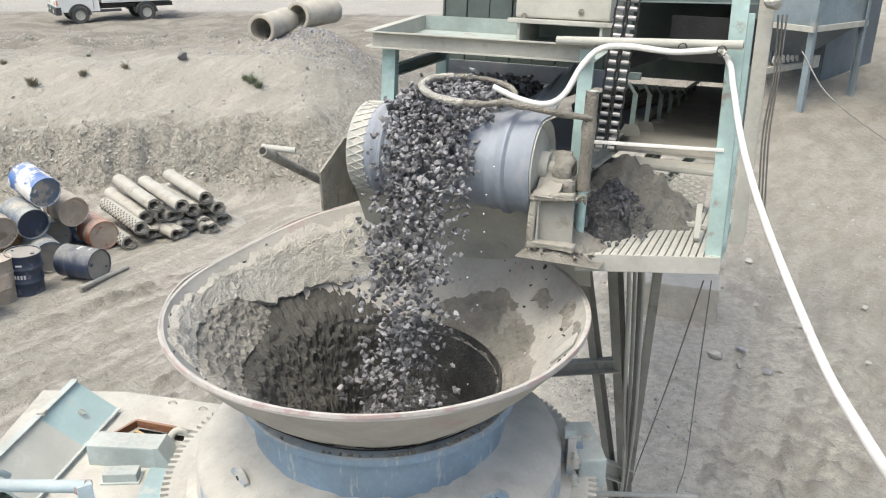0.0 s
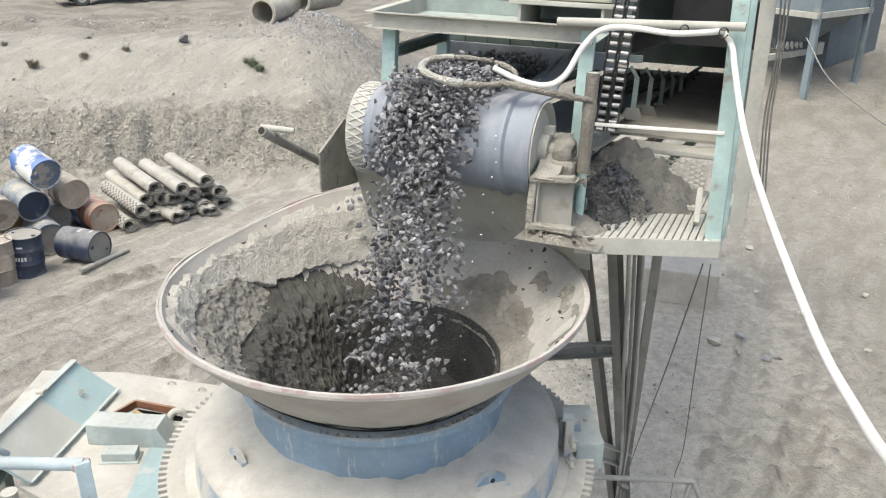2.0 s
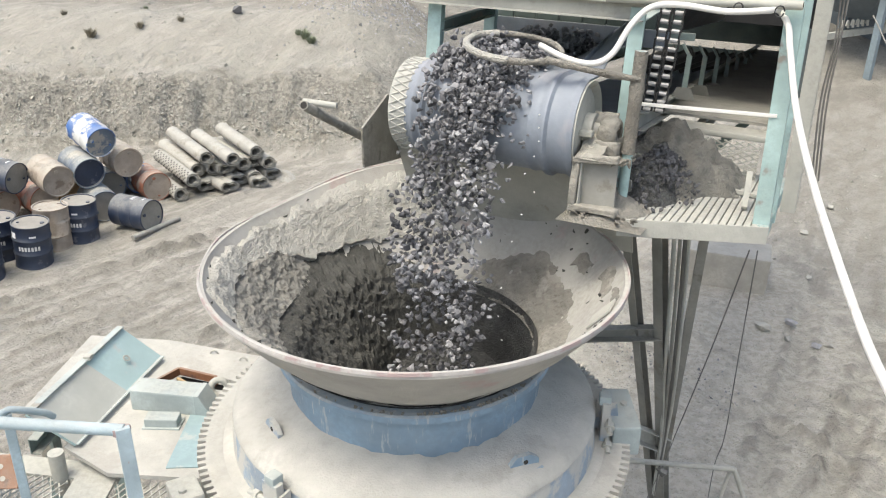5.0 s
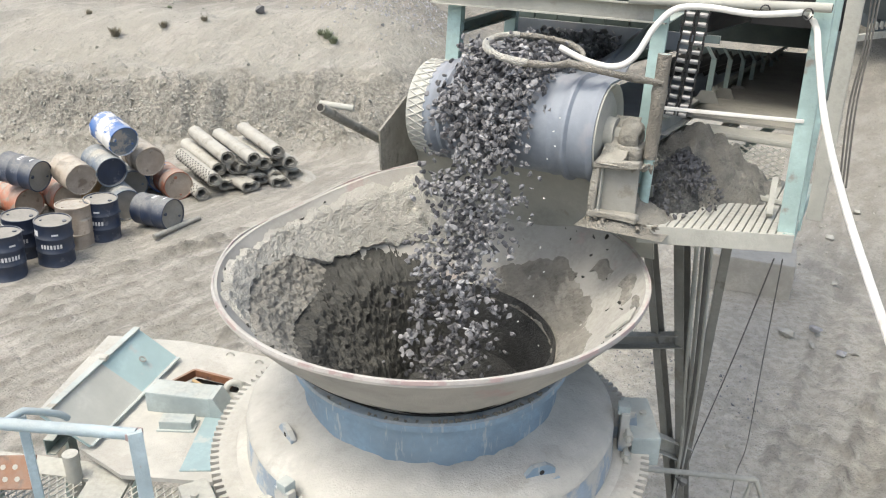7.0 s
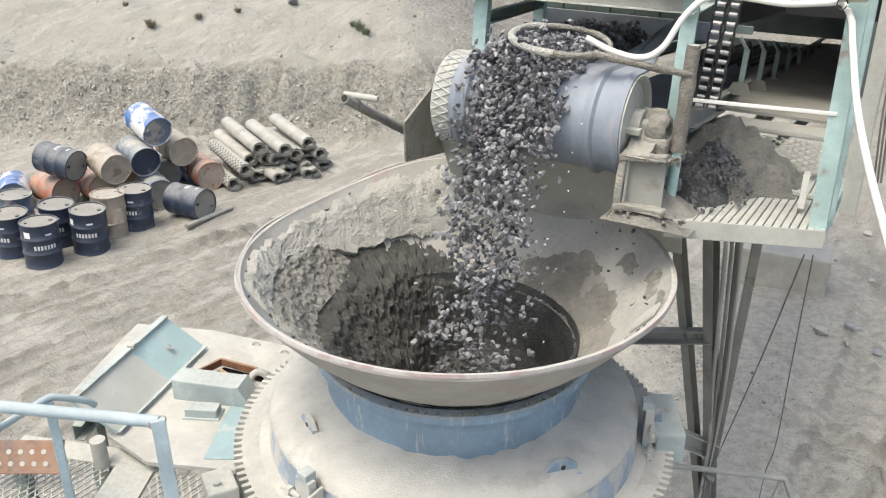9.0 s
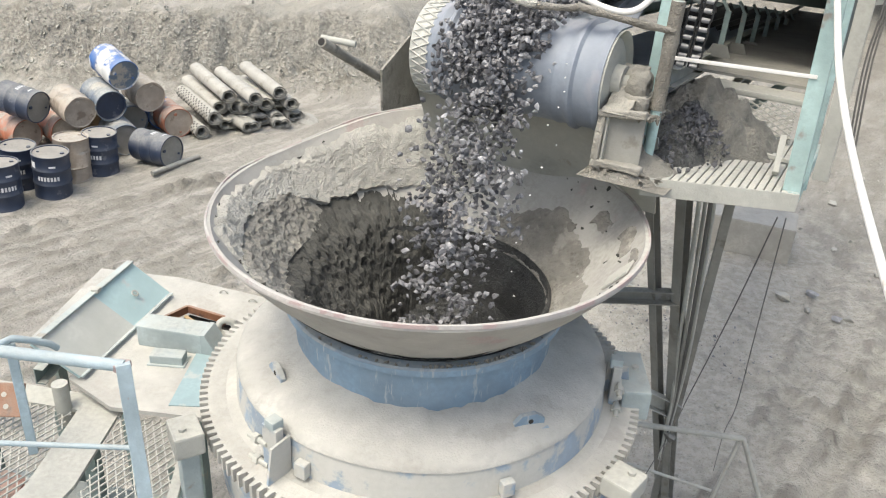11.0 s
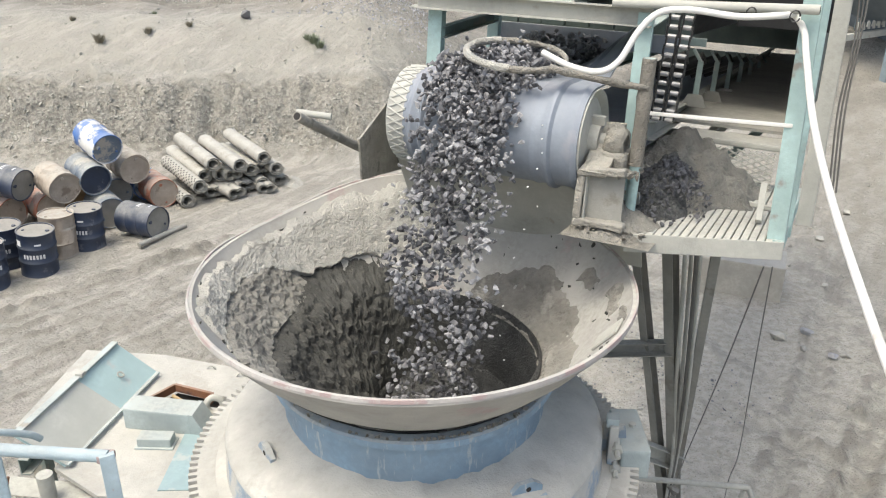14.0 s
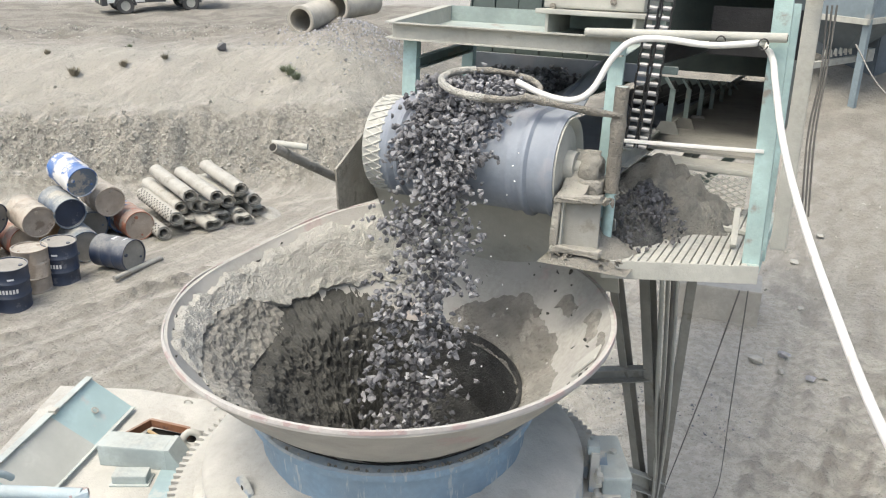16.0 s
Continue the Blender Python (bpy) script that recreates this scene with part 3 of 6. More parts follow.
LOOSE_ROCKS = [(3.98, 10.62, 0.26), (4.42, 10.78, 0.24), (4.25, 10.36, 0.14), (4.56, 10.12, 0.16), (4.75, 10.2, 0.13), (5.6, 11.6, 0.15), (5.2, 12.4, 0.12), (4.9, 9.2, 0.12), (6.1, 10.4, 0.13), (5.7, 14.2, 0.2), (6.9, 12.2, 0.16), (6.6, 15.5, 0.2)]
for i, (x, y, s) in enumerate(LOOSE_ROCKS):
    tagged(part("rock", rock(s, 50 + i), STONE_PALE if i in (1, 3) else DIRT_ROCK, m=pose(x, y, gz(x, y) + s * 0.22, 0, 0, 40 * i)), "pale dusty rock lying on the yard", "rock", "rocks on the yard")
tagged(part("boulder", rock(0.36, 91, 0.9), DARK_ROCK, m=pose(-6.4, 20.93, gz(-6.4, 20.93) + 0.1, 0, 0, 20)), "dark grey boulder on the bank top", "rock")


def tuft(x, y, s, green, seed):
    rnd = random.Random(seed)
    bm = bmesh.new()
    for _ in range(70):
        a, lean, h = rnd.uniform(0, 6.28), rnd.uniform(0.1, 1.1), s * rnd.uniform(0.5, 1)
        r0 = s * 0.35 * rnd.random()
        o = Vector((r0 * math.cos(a), r0 * math.sin(a), 0))
        tip = o + Vector((math.cos(a) * lean, math.sin(a) * lean, 1)).normalized() * h
        w = Vector((-math.sin(a), math.cos(a), 0)) * s * 0.06
        mid = (o + tip) / 2 + Vector((0, 0, h * 0.08))
        v = [bm.verts.new(p) for p in (o - w * 0.6, mid - w, tip, mid + w, o + w * 0.6)]
        bm.faces.new(v)
    return tagged(part("weed_tuft", bm, LEAF if green else DRY_TUFT, m=pose(x, y, gz(x, y) - 0.01)), "low dusty green weed clump on the bank" if green else "small dry weed tuft on the bank", "plant", "weeds on the bank")


for i, (x, y, s, g) in enumerate([(-9.49, 19.4, 0.27, 0), (-8.47, 19.81, 0.2, 0), (-7.61, 20.24, 0.17, 0), (-4.58, 20.2, 0.26, 1), (-4.4, 20.05, 0.22, 1), (-4.75, 20.3, 0.18, 1), (-8.9, 21.3, 0.13, 1), (-10.6, 20.4, 0.16, 0)]):
    tuft(x, y, s, g, i)

# ---- hopper and crusher ----
HX, HY, RIM_Z, RIM_R = -0.35, 4.29, 3.90, 1.19
HC = pose(HX, HY, 0)


def bell(a, centre, half):
    d = abs((math.degrees(a) - centre + 180) % 360 - 180)
    s = max(0.0, 1 - d / half)
    return s * s * (3 - 2 * s)


def rim_lift(a):
    """The back of the hopper is built up with a welded plate."""
    return 0.16 * bell(a, 98, 54)


def build_hopper():
    hopper = tagged(empty("feed_hopper", HC), "round dished steel feed hopper, dusty and caked with mud", "hopper")

    def lift(a, i):
        k = (0.0, 0.15, 0.5, 1, 1, 1, 1, 0.5, 0.15, 0.0)[i]
        z = rim_lift(a) * k
        n = 0.008 * noise.noise(Vector((math.cos(a) * 2, math.sin(a) * 2, 3)))
        return z * 0.1 + n * k, z + n * k
    prof = [(0.735, 3.405), (0.86, 3.52), (1.00, 3.69), (1.155, 3.872), (1.166, 3.899), (1.186, 3.901), (1.192, 3.875), (1.02, 3.672), (0.885, 3.535), (0.79, 3.455)]
    part("shell", lathe(prof, 128, closed=True, wob=lift), HOPPER, hopper, smooth_faces=40)
    bm = lathe([(1.180, 3.888), (1.182, 3.906), (1.192, 3.906), (1.195, 3.888)], 160, closed=True, wob=lambda a, i: (rim_lift(a) * 0.1 + 0.006 * noise.noise(Vector((math.cos(a) * 3, math.sin(a) * 3, 9))), rim_lift(a) + 0.008 * noise.noise(Vector((math.cos(a) * 3, math.sin(a) * 3, 1)))))
    part("rim", bm, RIM_PAINT, hopper, "worn steel rim with faded red paint", smooth_faces=40)
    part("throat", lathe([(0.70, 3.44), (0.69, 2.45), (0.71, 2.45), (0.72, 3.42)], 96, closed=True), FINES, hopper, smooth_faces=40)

    # caked mud: a dark lining down to the throat, lumps beside it, a pale crust above with an overhanging edge
    def crust(low, top, thick, a0, a1, seed, rough, lip=False, fine=0.2, swell=0.0):
        n_s, rows = 52, []
        bm = bmesh.new()
        cols = int(abs(a1 - a0) * 2.6)
        for j in range(cols + 1):
            deg = a0 + (a1 - a0) * j / cols
            a = radians(deg)
            edge = min(1, 6 * min(j, cols - j) / cols)
            ring = Vector((math.cos(a), math.sin(a), 0))
            rag = [noise.noise(ring * f + Vector((0, 0, seed + k * 3.7))) for k, f in enumerate((3.2, 8, 21, 40))]
            tp = top(deg) * min(1, 0.15 + edge) + 0.10 * rag[0] + 0.06 * rag[1] + 0.035 * rag[2] + 0.02 * rag[3]
            lo = low(deg) + (0.05 * rag[1] + 0.03 * rag[2] + 0.02 * rag[3] if lip else 0)
            tp = min(0.985, max(lo + 0.03, tp))
            row = []
            for i in range(n_s + 1):
                v = lo + (tp - lo) * i / n_s
                r = (0.86 + 0.399 * (v - 0.23) if v > 0.23 else 0.737 + 0.535 * v) if v > 0 else (0.737 + 0.33 * v if v > -0.14 else 0.69)
                if v < 0:
                    # the mud slopes in like a funnel on the caked side
                    r += (0.737 + 0.40 * v - r) * bell(a, 172, 100)
                z = 3.41 + 0.475 * v + rim_lift(a) * max(0, v) ** 2
                p = Vector((r * math.cos(a), r * math.sin(a), z))
                fall = min(1, (1 - i / n_s) * 5) * edge
                n = noise.noise(p * 5 + Vector((seed, 0, 0))) * 0.34 + noise.noise(p * 13) * 0.30 + noise.noise(p * 29) * fine + noise.noise(p * 62) * fine * 0.7
                full = thick * (1 + swell * math.exp(-(((v + 0.12) / 0.28) ** 2)))
                h = max(-0.012, full * fall * (0.75 + rough * n)) - 0.012 * (1 - fall)
                if lip and i == 0:
                    h = -0.012
                inward = Vector((-math.cos(a) * 0.78, -math.sin(a) * 0.78, 0.62))
                row.append(bm.verts.new(p + inward * h))
            rows.append(row)
        for j in range(cols):
            for i in range(n_s):
                bm.faces.new((rows[j][i], rows[j + 1][i], rows[j + 1][i + 1], rows[j][i + 1]))
        return bm
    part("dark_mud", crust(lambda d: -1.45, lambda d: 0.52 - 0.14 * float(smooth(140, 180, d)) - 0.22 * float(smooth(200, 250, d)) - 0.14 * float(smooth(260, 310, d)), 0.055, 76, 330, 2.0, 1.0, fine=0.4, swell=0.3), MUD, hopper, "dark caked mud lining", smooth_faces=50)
    part("lumpy_mud", crust(lambda d: 0.14, lambda d: 0.34 + 0.40 * float(smooth(136, 160, d)) - 0.22 * float(smooth(215, 262, d)), 0.055, 132, 268, 11.0, 0.9, fine=0.28), MUD_LUMPS, hopper, "grey-brown lumpy mud", smooth_faces=50)
    part("pale_mud", crust(lambda d: 0.36 + 0.30 * float(smooth(140, 165, d)), lambda d: 0.95, 0.05, 66, 226, 7.0, 0.75, True), MUD_PALE, hopper, "pale dried mud crust", smooth_faces=60)
    part("thin_mud", crust(lambda d: -0.1, lambda d: 0.38 + 0.16 * bell(radians(d), 35, 40), 0.020, -75, 82, 5.0, 1.9), MUD_MID, hopper, "thin dark mud film", smooth_faces=60)
    # ragged flakes of mud left on the bare side
    for d0, d1, lo, hi, seed in ((13, 26, 0.62, 0.80, 3.0), (-8, 9, 0.74, 0.93, 4.0), (-18, -6, 0.86, 0.96, 6.0), (26, 48, 0.30, 0.48, 8.0)):
        part("mud_flake", crust(lambda d: lo, lambda d: hi, 0.014, d0, d1, seed, 2.2, True), MUD_MID, hopper, "flake of dried mud", smooth_faces=60)
    # spots of mud
    rnd = random.Random(3)
    bm = bmesh.new()
    for _ in range(70):
        a, s = radians(rnd.uniform(-40, 250)), rnd.uniform(0.45, 0.97)
        r, z = 0.775 + 0.385 * s, 3.415 + 0.475 * s + rim_lift(a) * s * s
        rock(rnd.choice((0.02, 0.03, 0.03, 0.05)), rnd.randint(0, 999), 0.5, bm, (r * math.cos(a), r * math.sin(a), z), 8)
    tagged(part("mud_lump", bm, MUD, hopper), kind="stuff")
    # welded patches at the rim
    for a, s, sz in ((-20, 0.80, (0.17, 0.15)),):
        r, z = 0.775 + 0.385 * s, 3.42 + 0.475 * s
        m = pose(0, 0, 0, 0, 0, a) @ pose(r - 0.006, 0, z - 0.002, 0, -50, 0)
        part("patch_plate", box(sz[0], sz[1], 0.012, bevel=0.003), CREAM_STEEL, hopper, "welded steel patch", m=m)
    return hopper


build_hopper()


def gravel_bed():
    bm = bmesh.new()
    rnd = random.Random(12)
    for _ in range(230):
        a, r = rnd.uniform(-1.2, 1.9), 0.62 * math.sqrt(rnd.random())
        z = 2.76 + 0.10 * noise.noise(Vector((r * math.cos(a) * 3, r * math.sin(a) * 3, 0))) + 0.12 * (r / 0.69) ** 2
        rock(rnd.uniform(0.03, 0.06), rnd.randint(0, 5000), 0.9, bm, (HX + r * math.cos(a), HY + r * math.sin(a), z), 9)
    return tagged(part("stone_bed", bm, STONE_DARK), "dark crushed stone lying in the hopper throat", "gravel", kind="stuff")


gravel_bed()


def fines_bed():
    """Wet fines that fill the throat to a shallow uneven bowl."""
    bm = bmesh.new()
    n = 72
    rings = []
    for i in range(1, 27):
        r = 0.70 * i / 26
        ring = []
        for k in range(n):
            a = 2 * math.pi * k / n
            p = Vector((r * math.cos(a), r * math.sin(a), 0))
            z = 2.73 + 0.20 * (r / 0.70) ** 2 + 0.09 * noise.noise(p * 4) + 0.05 * noise.noise(p * 11) + 0.03 * noise.noise(p * 25)
            ring.append(bm.verts.new((HX + p.x, HY + p.y, z)))
        rings.append(ring)
    mid = bm.verts.new((HX, HY, 2.73))
    for k in range(n):
        bm.faces.new((mid, rings[0][k], rings[0][(k + 1) % n]))
        for i in range(25):
            bm.faces.new((rings[i][k], rings[i + 1][k], rings[i + 1][(k + 1) % n], rings[i][(k + 1) % n]))
    return tagged(part("wet_fines", bm, FINES, smooth_faces=60), "dark wet stone fines filling the hopper throat", "fines", kind="stuff")


fines_bed()


def build_crusher():
    cr = tagged(empty("cone_crusher", HC), "large cone crusher, pale blue paint under thick grey dust", "crusher")
    part("neck", lathe([(0.752, 3.36), (0.748, 3.20), (0.738, 3.02), (0.72, 3.02), (0.72, 3.36)], 96, closed=True), BLUE, cr, "chipped blue steel neck", smooth_faces=40)
    part("neck_flange", lathe([(0.735, 3.335), (0.735, 3.395), (0.795, 3.395), (0.806, 3.385), (0.806, 3.35), (0.765, 3.335)], 96, closed=True), BLUE, cr, "chipped blue flange", smooth_faces=30)
    part("bowl_cap", lathe([(0.72, 3.00), (0.728, 3.105), (0.80, 3.10), (0.96, 3.07), (1.055, 3.03), (1.08, 3.01), (1.088, 2.985), (1.05, 2.97)], 112, closed=True, wob=lambda a, i: (0, 0.008 * noise.noise(Vector((math.cos(a) * 4, math.sin(a) * 4, i * 0.6))) + (0.028 * noise.noise(Vector((math.cos(a) * 7, math.sin(a) * 7, 4))) + 0.018 * noise.noise(Vector((math.cos(a) * 22, math.sin(a) * 22, 4))) + 0.04 * (1 - bell(a, -80, 75)) if i == 1 else 0))), CRUSHER_DUST, cr, "dust-covered bowl cap", smooth_faces=40)
    part("bowl_ring", lathe([(1.03, 2.975), (1.080, 2.977), (1.085, 2.95), (1.10, 2.79), (1.03, 2.79)], 112, closed=True), BLUE_SIDE, cr, "dusty pale blue ring", smooth_faces=30)
    part("dust_ledge", lathe([(1.0, 2.75), (1.09, 2.80), (1.15, 2.79), (1.20, 2.782), (1.20, 2.74)], 112, closed=True), CRUSHER_DUST, cr, smooth_faces=40)
    # toothed adjustment ring
    bm = bmesh.new()
    n = 150
    outer = []
    for k in range(n):
        for f, r in ((0.0, 1.262), (0.30, 1.262), (0.42, 1.31), (0.78, 1.31), (0.90, 1.262)):
            a = 2 * math.pi * (k + f) / n
            outer.append((r * math.cos(a), r * math.sin(a)))
    top, bot, itop = [], [], []
    for x, y in outer:
        top.append(bm.verts.new((x, y, 2.785)))
        bot.append(bm.verts.new((x, y, 2.70)))
        l = math.hypot(x, y)
        itop.append(bm.verts.new((x / l * 1.16, y / l * 1.16, 2.79)))
    for i in range(len(outer)):
        j = (i + 1) % len(outer)
        bm.faces.new((top[i], bot[i], bot[j], top[j]))
        bm.faces.new((itop[i], top[i], top[j], itop[j]))
    bm.faces.new(bot)
    part("gear_ring", bm, CRUSHER_DUST, cr, "toothed adjustment ring")
    part("frame_shell", lathe([(1.0, 2.71), (1.22, 2.705), (1.22, 2.3), (1.12, 2.25), (1.12, 1.1), (1.3, 1.05), (1.3, 0.7), (0.9, 0.7)], 72, closed=True), BLUE_SIDE, cr, "crusher main frame", smooth_faces=40)
    part("foundation", box(3.0, 3.0, 0.95, (0, 0, 0.42), bevel=0.02), CONCRETE, cr, "concrete foundation block")

    def lug(x, y, z, rz, mt):
        bm = prism([(-0.085, 0), (0.085, 0), (0.085, 0.05), (0.035, 0.085), (-0.045, 0.085), (-0.085, 0.04)], 0.03)
        ob = part("lifting_lug", bm, mt, cr, "welded lifting lug", m=pose(x - HX, y - HY, z - 0.005, 0, 0, rz))
        part("lug_hole", tube([(0.005, -0.003, 0.045), (0.005, 0.033, 0.045)], 0.014), HOLE, ob)
        part("lug_foot", box(0.2, 0.09, 0.012, (0, 0.015, 0.004), bevel=0.003), mt, ob)
    lug(0.297, 3.571, 3.045, 28, BLUE)
    lug(-1.091, 3.734, 3.05, -52, BLUE_SIDE)
    lug(0.25, 4.98, 3.045, 150, BLUE_SIDE)
    rust = bmesh.new()
    rr = random.Random(9)
    for _ in range(70):
        a = radians(rr.gauss(-80, 26))
        rock(rr.uniform(0.015, 0.045), rr.randint(0, 999), 0.6, rust, (0.785 * math.cos(a), 0.785 * math.sin(a), 3.40), 8)
    tagged(part("rusty_scale", rust, RUST_MUD, cr, "brown rusty scale on the flange"), kind="stuff")
    # clamp brackets on the ring
    for a, tall in ((-123.5, 0.36), (-3, 0.34)):
        m = pose(0, 0, 0, 0, 0, a) @ pose(1.12, 0, 2.75)
        br = part("clamp_bracket", box(0.05, 0.11, tall, (0.03, 0, tall / 2 - 0.04), bevel=0.006), BLUE_SIDE, cr, "bolted clamp bracket", m=m)
        part("clamp_cheek", prism([(-0.02, 0), (0.14, 0), (0.10, tall * 0.7), (-0.02, tall * 0.75)], 0.015, m=pose(0, 0.06, 0)), BLUE_SIDE, br)
        part("clamp_block", box(0.07, 0.07, 0.06, (0.02, 0, tall - 0.03), bevel=0.008), GREY_STEEL, br)
        for z in (0.06, 0.20):
            b = tube([(0.05, -0.02, z), (0.05, -0.17, z - 0.02)], 0.016, 8)
            tube([(0.05, -0.09, z - 0.01), (0.05, -0.125, z - 0.015)], 0.03, 6, b)
            part("clamp_bolt", b, CREAM_STEEL, br, "dusty bolt and nut")
    for a in (-115, -60):
        part("stop_block", box(0.05, 0.07, 0.09, bevel=0.008), BLUE_SIDE, cr, m=pose(0, 0, 0, 0, 0, a) @ pose(1.12, 0, 2.86))
    # guard housings beside the gear
    for a, r, sz, mt, nm in ((-145, 1.42, (0.16, 0.20, 0.14), CREAM_STEEL, "pinion_cap"), (4, 1.27, (0.17, 0.42, 0.20), GREY_STEEL, "drive_housing"), (-34, 1.40, (0.18, 0.18, 0.12), CREAM_STEEL, "pinion_cap")):
        ob = part(nm, box(*sz, bevel=0.015), mt, cr, "dusty steel housing", m=pose(0, 0, 0, 0, 0, a) @ pose(r, 0, 2.80))
        part("post", box(0.10, 0.12, 0.7, (0, 0, -0.42), bevel=0.008), GREY_STEEL, ob)
        part("cap_bolt", tube([(0.02, 0.03, sz[2] / 2 - 0.01), (0.02, 0.03, sz[2] / 2 + 0.018)], 0.022, 6), CREAM_STEEL, ob)
    return cr


build_crusher()

# ---- conveyor ----
CM = Matrix.Translation((0.014, 4.854, 4.594)) @ pose(0, 0, 0, 0, 0, -22) @ pose(0, 0, 0, -6, 0, 0)
DRUM_R, BELT_V = 0.275, 1.3
conveyor = tagged(empty("belt_conveyor", CM), "inclined belt conveyor head with blue-grey rubber belt carrying stone", "conveyor")


def build_pulley():
    pulley = part("pulley", lathe([(0.05, -0.510), (0.20, -0.510), (0.225, -0.485), (0.243, -0.505), (0.262, -0.515), (DRUM_R - 0.012, -0.515), (DRUM_R - 0.012, 0.62), (0.262, 0.62), (0.245, 0.61), (0.225, 0.585), (0.20, 0.60), (0.09, 0.61), (0.085, 0.66), (0.05, 0.66)], 72, closed=True), CREAM_STEEL, conveyor, "dusty cream steel drum", smooth_faces=35, m=pose(0, 0, 0, 0, 90, 0))
    part("shaft", tube([(0, 0, -0.56), (0, 0, 0.76)], 0.042, 20), CREAM_STEEL, pulley, "dusty steel shaft", smooth_faces=40)
    part("lagging", lathe([(DRUM_R - 0.02, -0.513), (DRUM_R - 0.002, -0.513), (DRUM_R - 0.002, -0.37), (DRUM_R - 0.02, -0.37)], 72, closed=True), LAGGING, pulley, "pale worn rubber lagging", smooth_faces=35)
    bm = bmesh.new()
    k = 34
    for s in (1, -1):
        for i in range(k):
            pts = []
            for j in range(7):
                z = -0.505 + 0.11 * j / 6
                a = 2 * math.pi * (i + s * j / 6 * 1.0) / k
                pts.append(((DRUM_R + 0.001) * math.cos(a), (DRUM_R + 0.001) * math.sin(a), z))
            tube(pts, 0.006, 4, bm)
    part("diamond_ribs", bm, LAGGING, pulley, "raised diamond ribs of the lagging")
    part("hub_keeper", box(0.05, 0.03, 0.12, (0.11, 0, 0.62), bevel=0.004), CREAM_STEEL, pulley)
    return pulley


PULLEY = build_pulley()


def trough(y):
    return min(1.0, max(0.0, (y - 0.15) / 1.0))


def build_belt():
    xs = [-0.405, -0.40, -0.375, -0.36, -0.345, -0.33, -0.315, -0.30, -0.285, -0.27, -0.2, -0.1, 0, 0.1, 0.2, 0.3, 0.33, 0.35, 0.36, 0.38, 0.415, 0.435, 0.455, 0.47, 0.55, 0.575, 0.585, 0.605, 0.61]
    lift = {-0.36: 0.016, -0.345: 0.016, -0.30: 0.018, -0.285: 0.018, 0.35: 0.006, 0.36: 0.006, 0.435: 0.02, 0.455: 0.02, 0.575: 0.014, 0.585: 0.014}
    path = []
    for y in np.linspace(7.5, 0.0, 46):
        path.append((y, DRUM_R, 0.0, 1.0, trough(y)))
    for a in np.linspace(0, 180, 33)[1:]:
        path.append((-DRUM_R * math.sin(radians(a)), DRUM_R * math.cos(radians(a)), -math.sin(radians(a)), math.cos(radians(a)), 0.0))
    for y in np.linspace(0.1, 7.5, 20):
        path.append((y, -DRUM_R, 0.0, -1.0, 0.0))
    bm = bmesh.new()
    rows = []
    for y, z, ny, nz, k in path:
        up, low = [], []
        for x in xs:
            xc = x - 0.05
            wing = max(0.0, abs(xc) - 0.20)
            dz = k * wing * (0.85 if xc > 0 else 0.22)
            xx = 0.05 + math.copysign(min(abs(xc), 0.20) + wing * (1 - 0.22 * k), xc)
            h = lift.get(x, 0.0)
            up.append(bm.verts.new((xx, y + ny * h, z + nz * h + dz)))
            low.append(bm.verts.new((xx, y - ny * 0.012, z - nz * 0.012 + dz)))
        rows.append(up + low[::-1])
    n = len(rows[0])
    for A, B in zip(rows, rows[1:]):
        for i in range(n):
            bm.faces.new((A[i], A[(i + 1) % n], B[(i + 1) % n], B[i]))
    return part("belt", bm, RUBBER, conveyor, "blue-grey rubber belt with moulded edge ribs", smooth_faces=50)


build_belt()


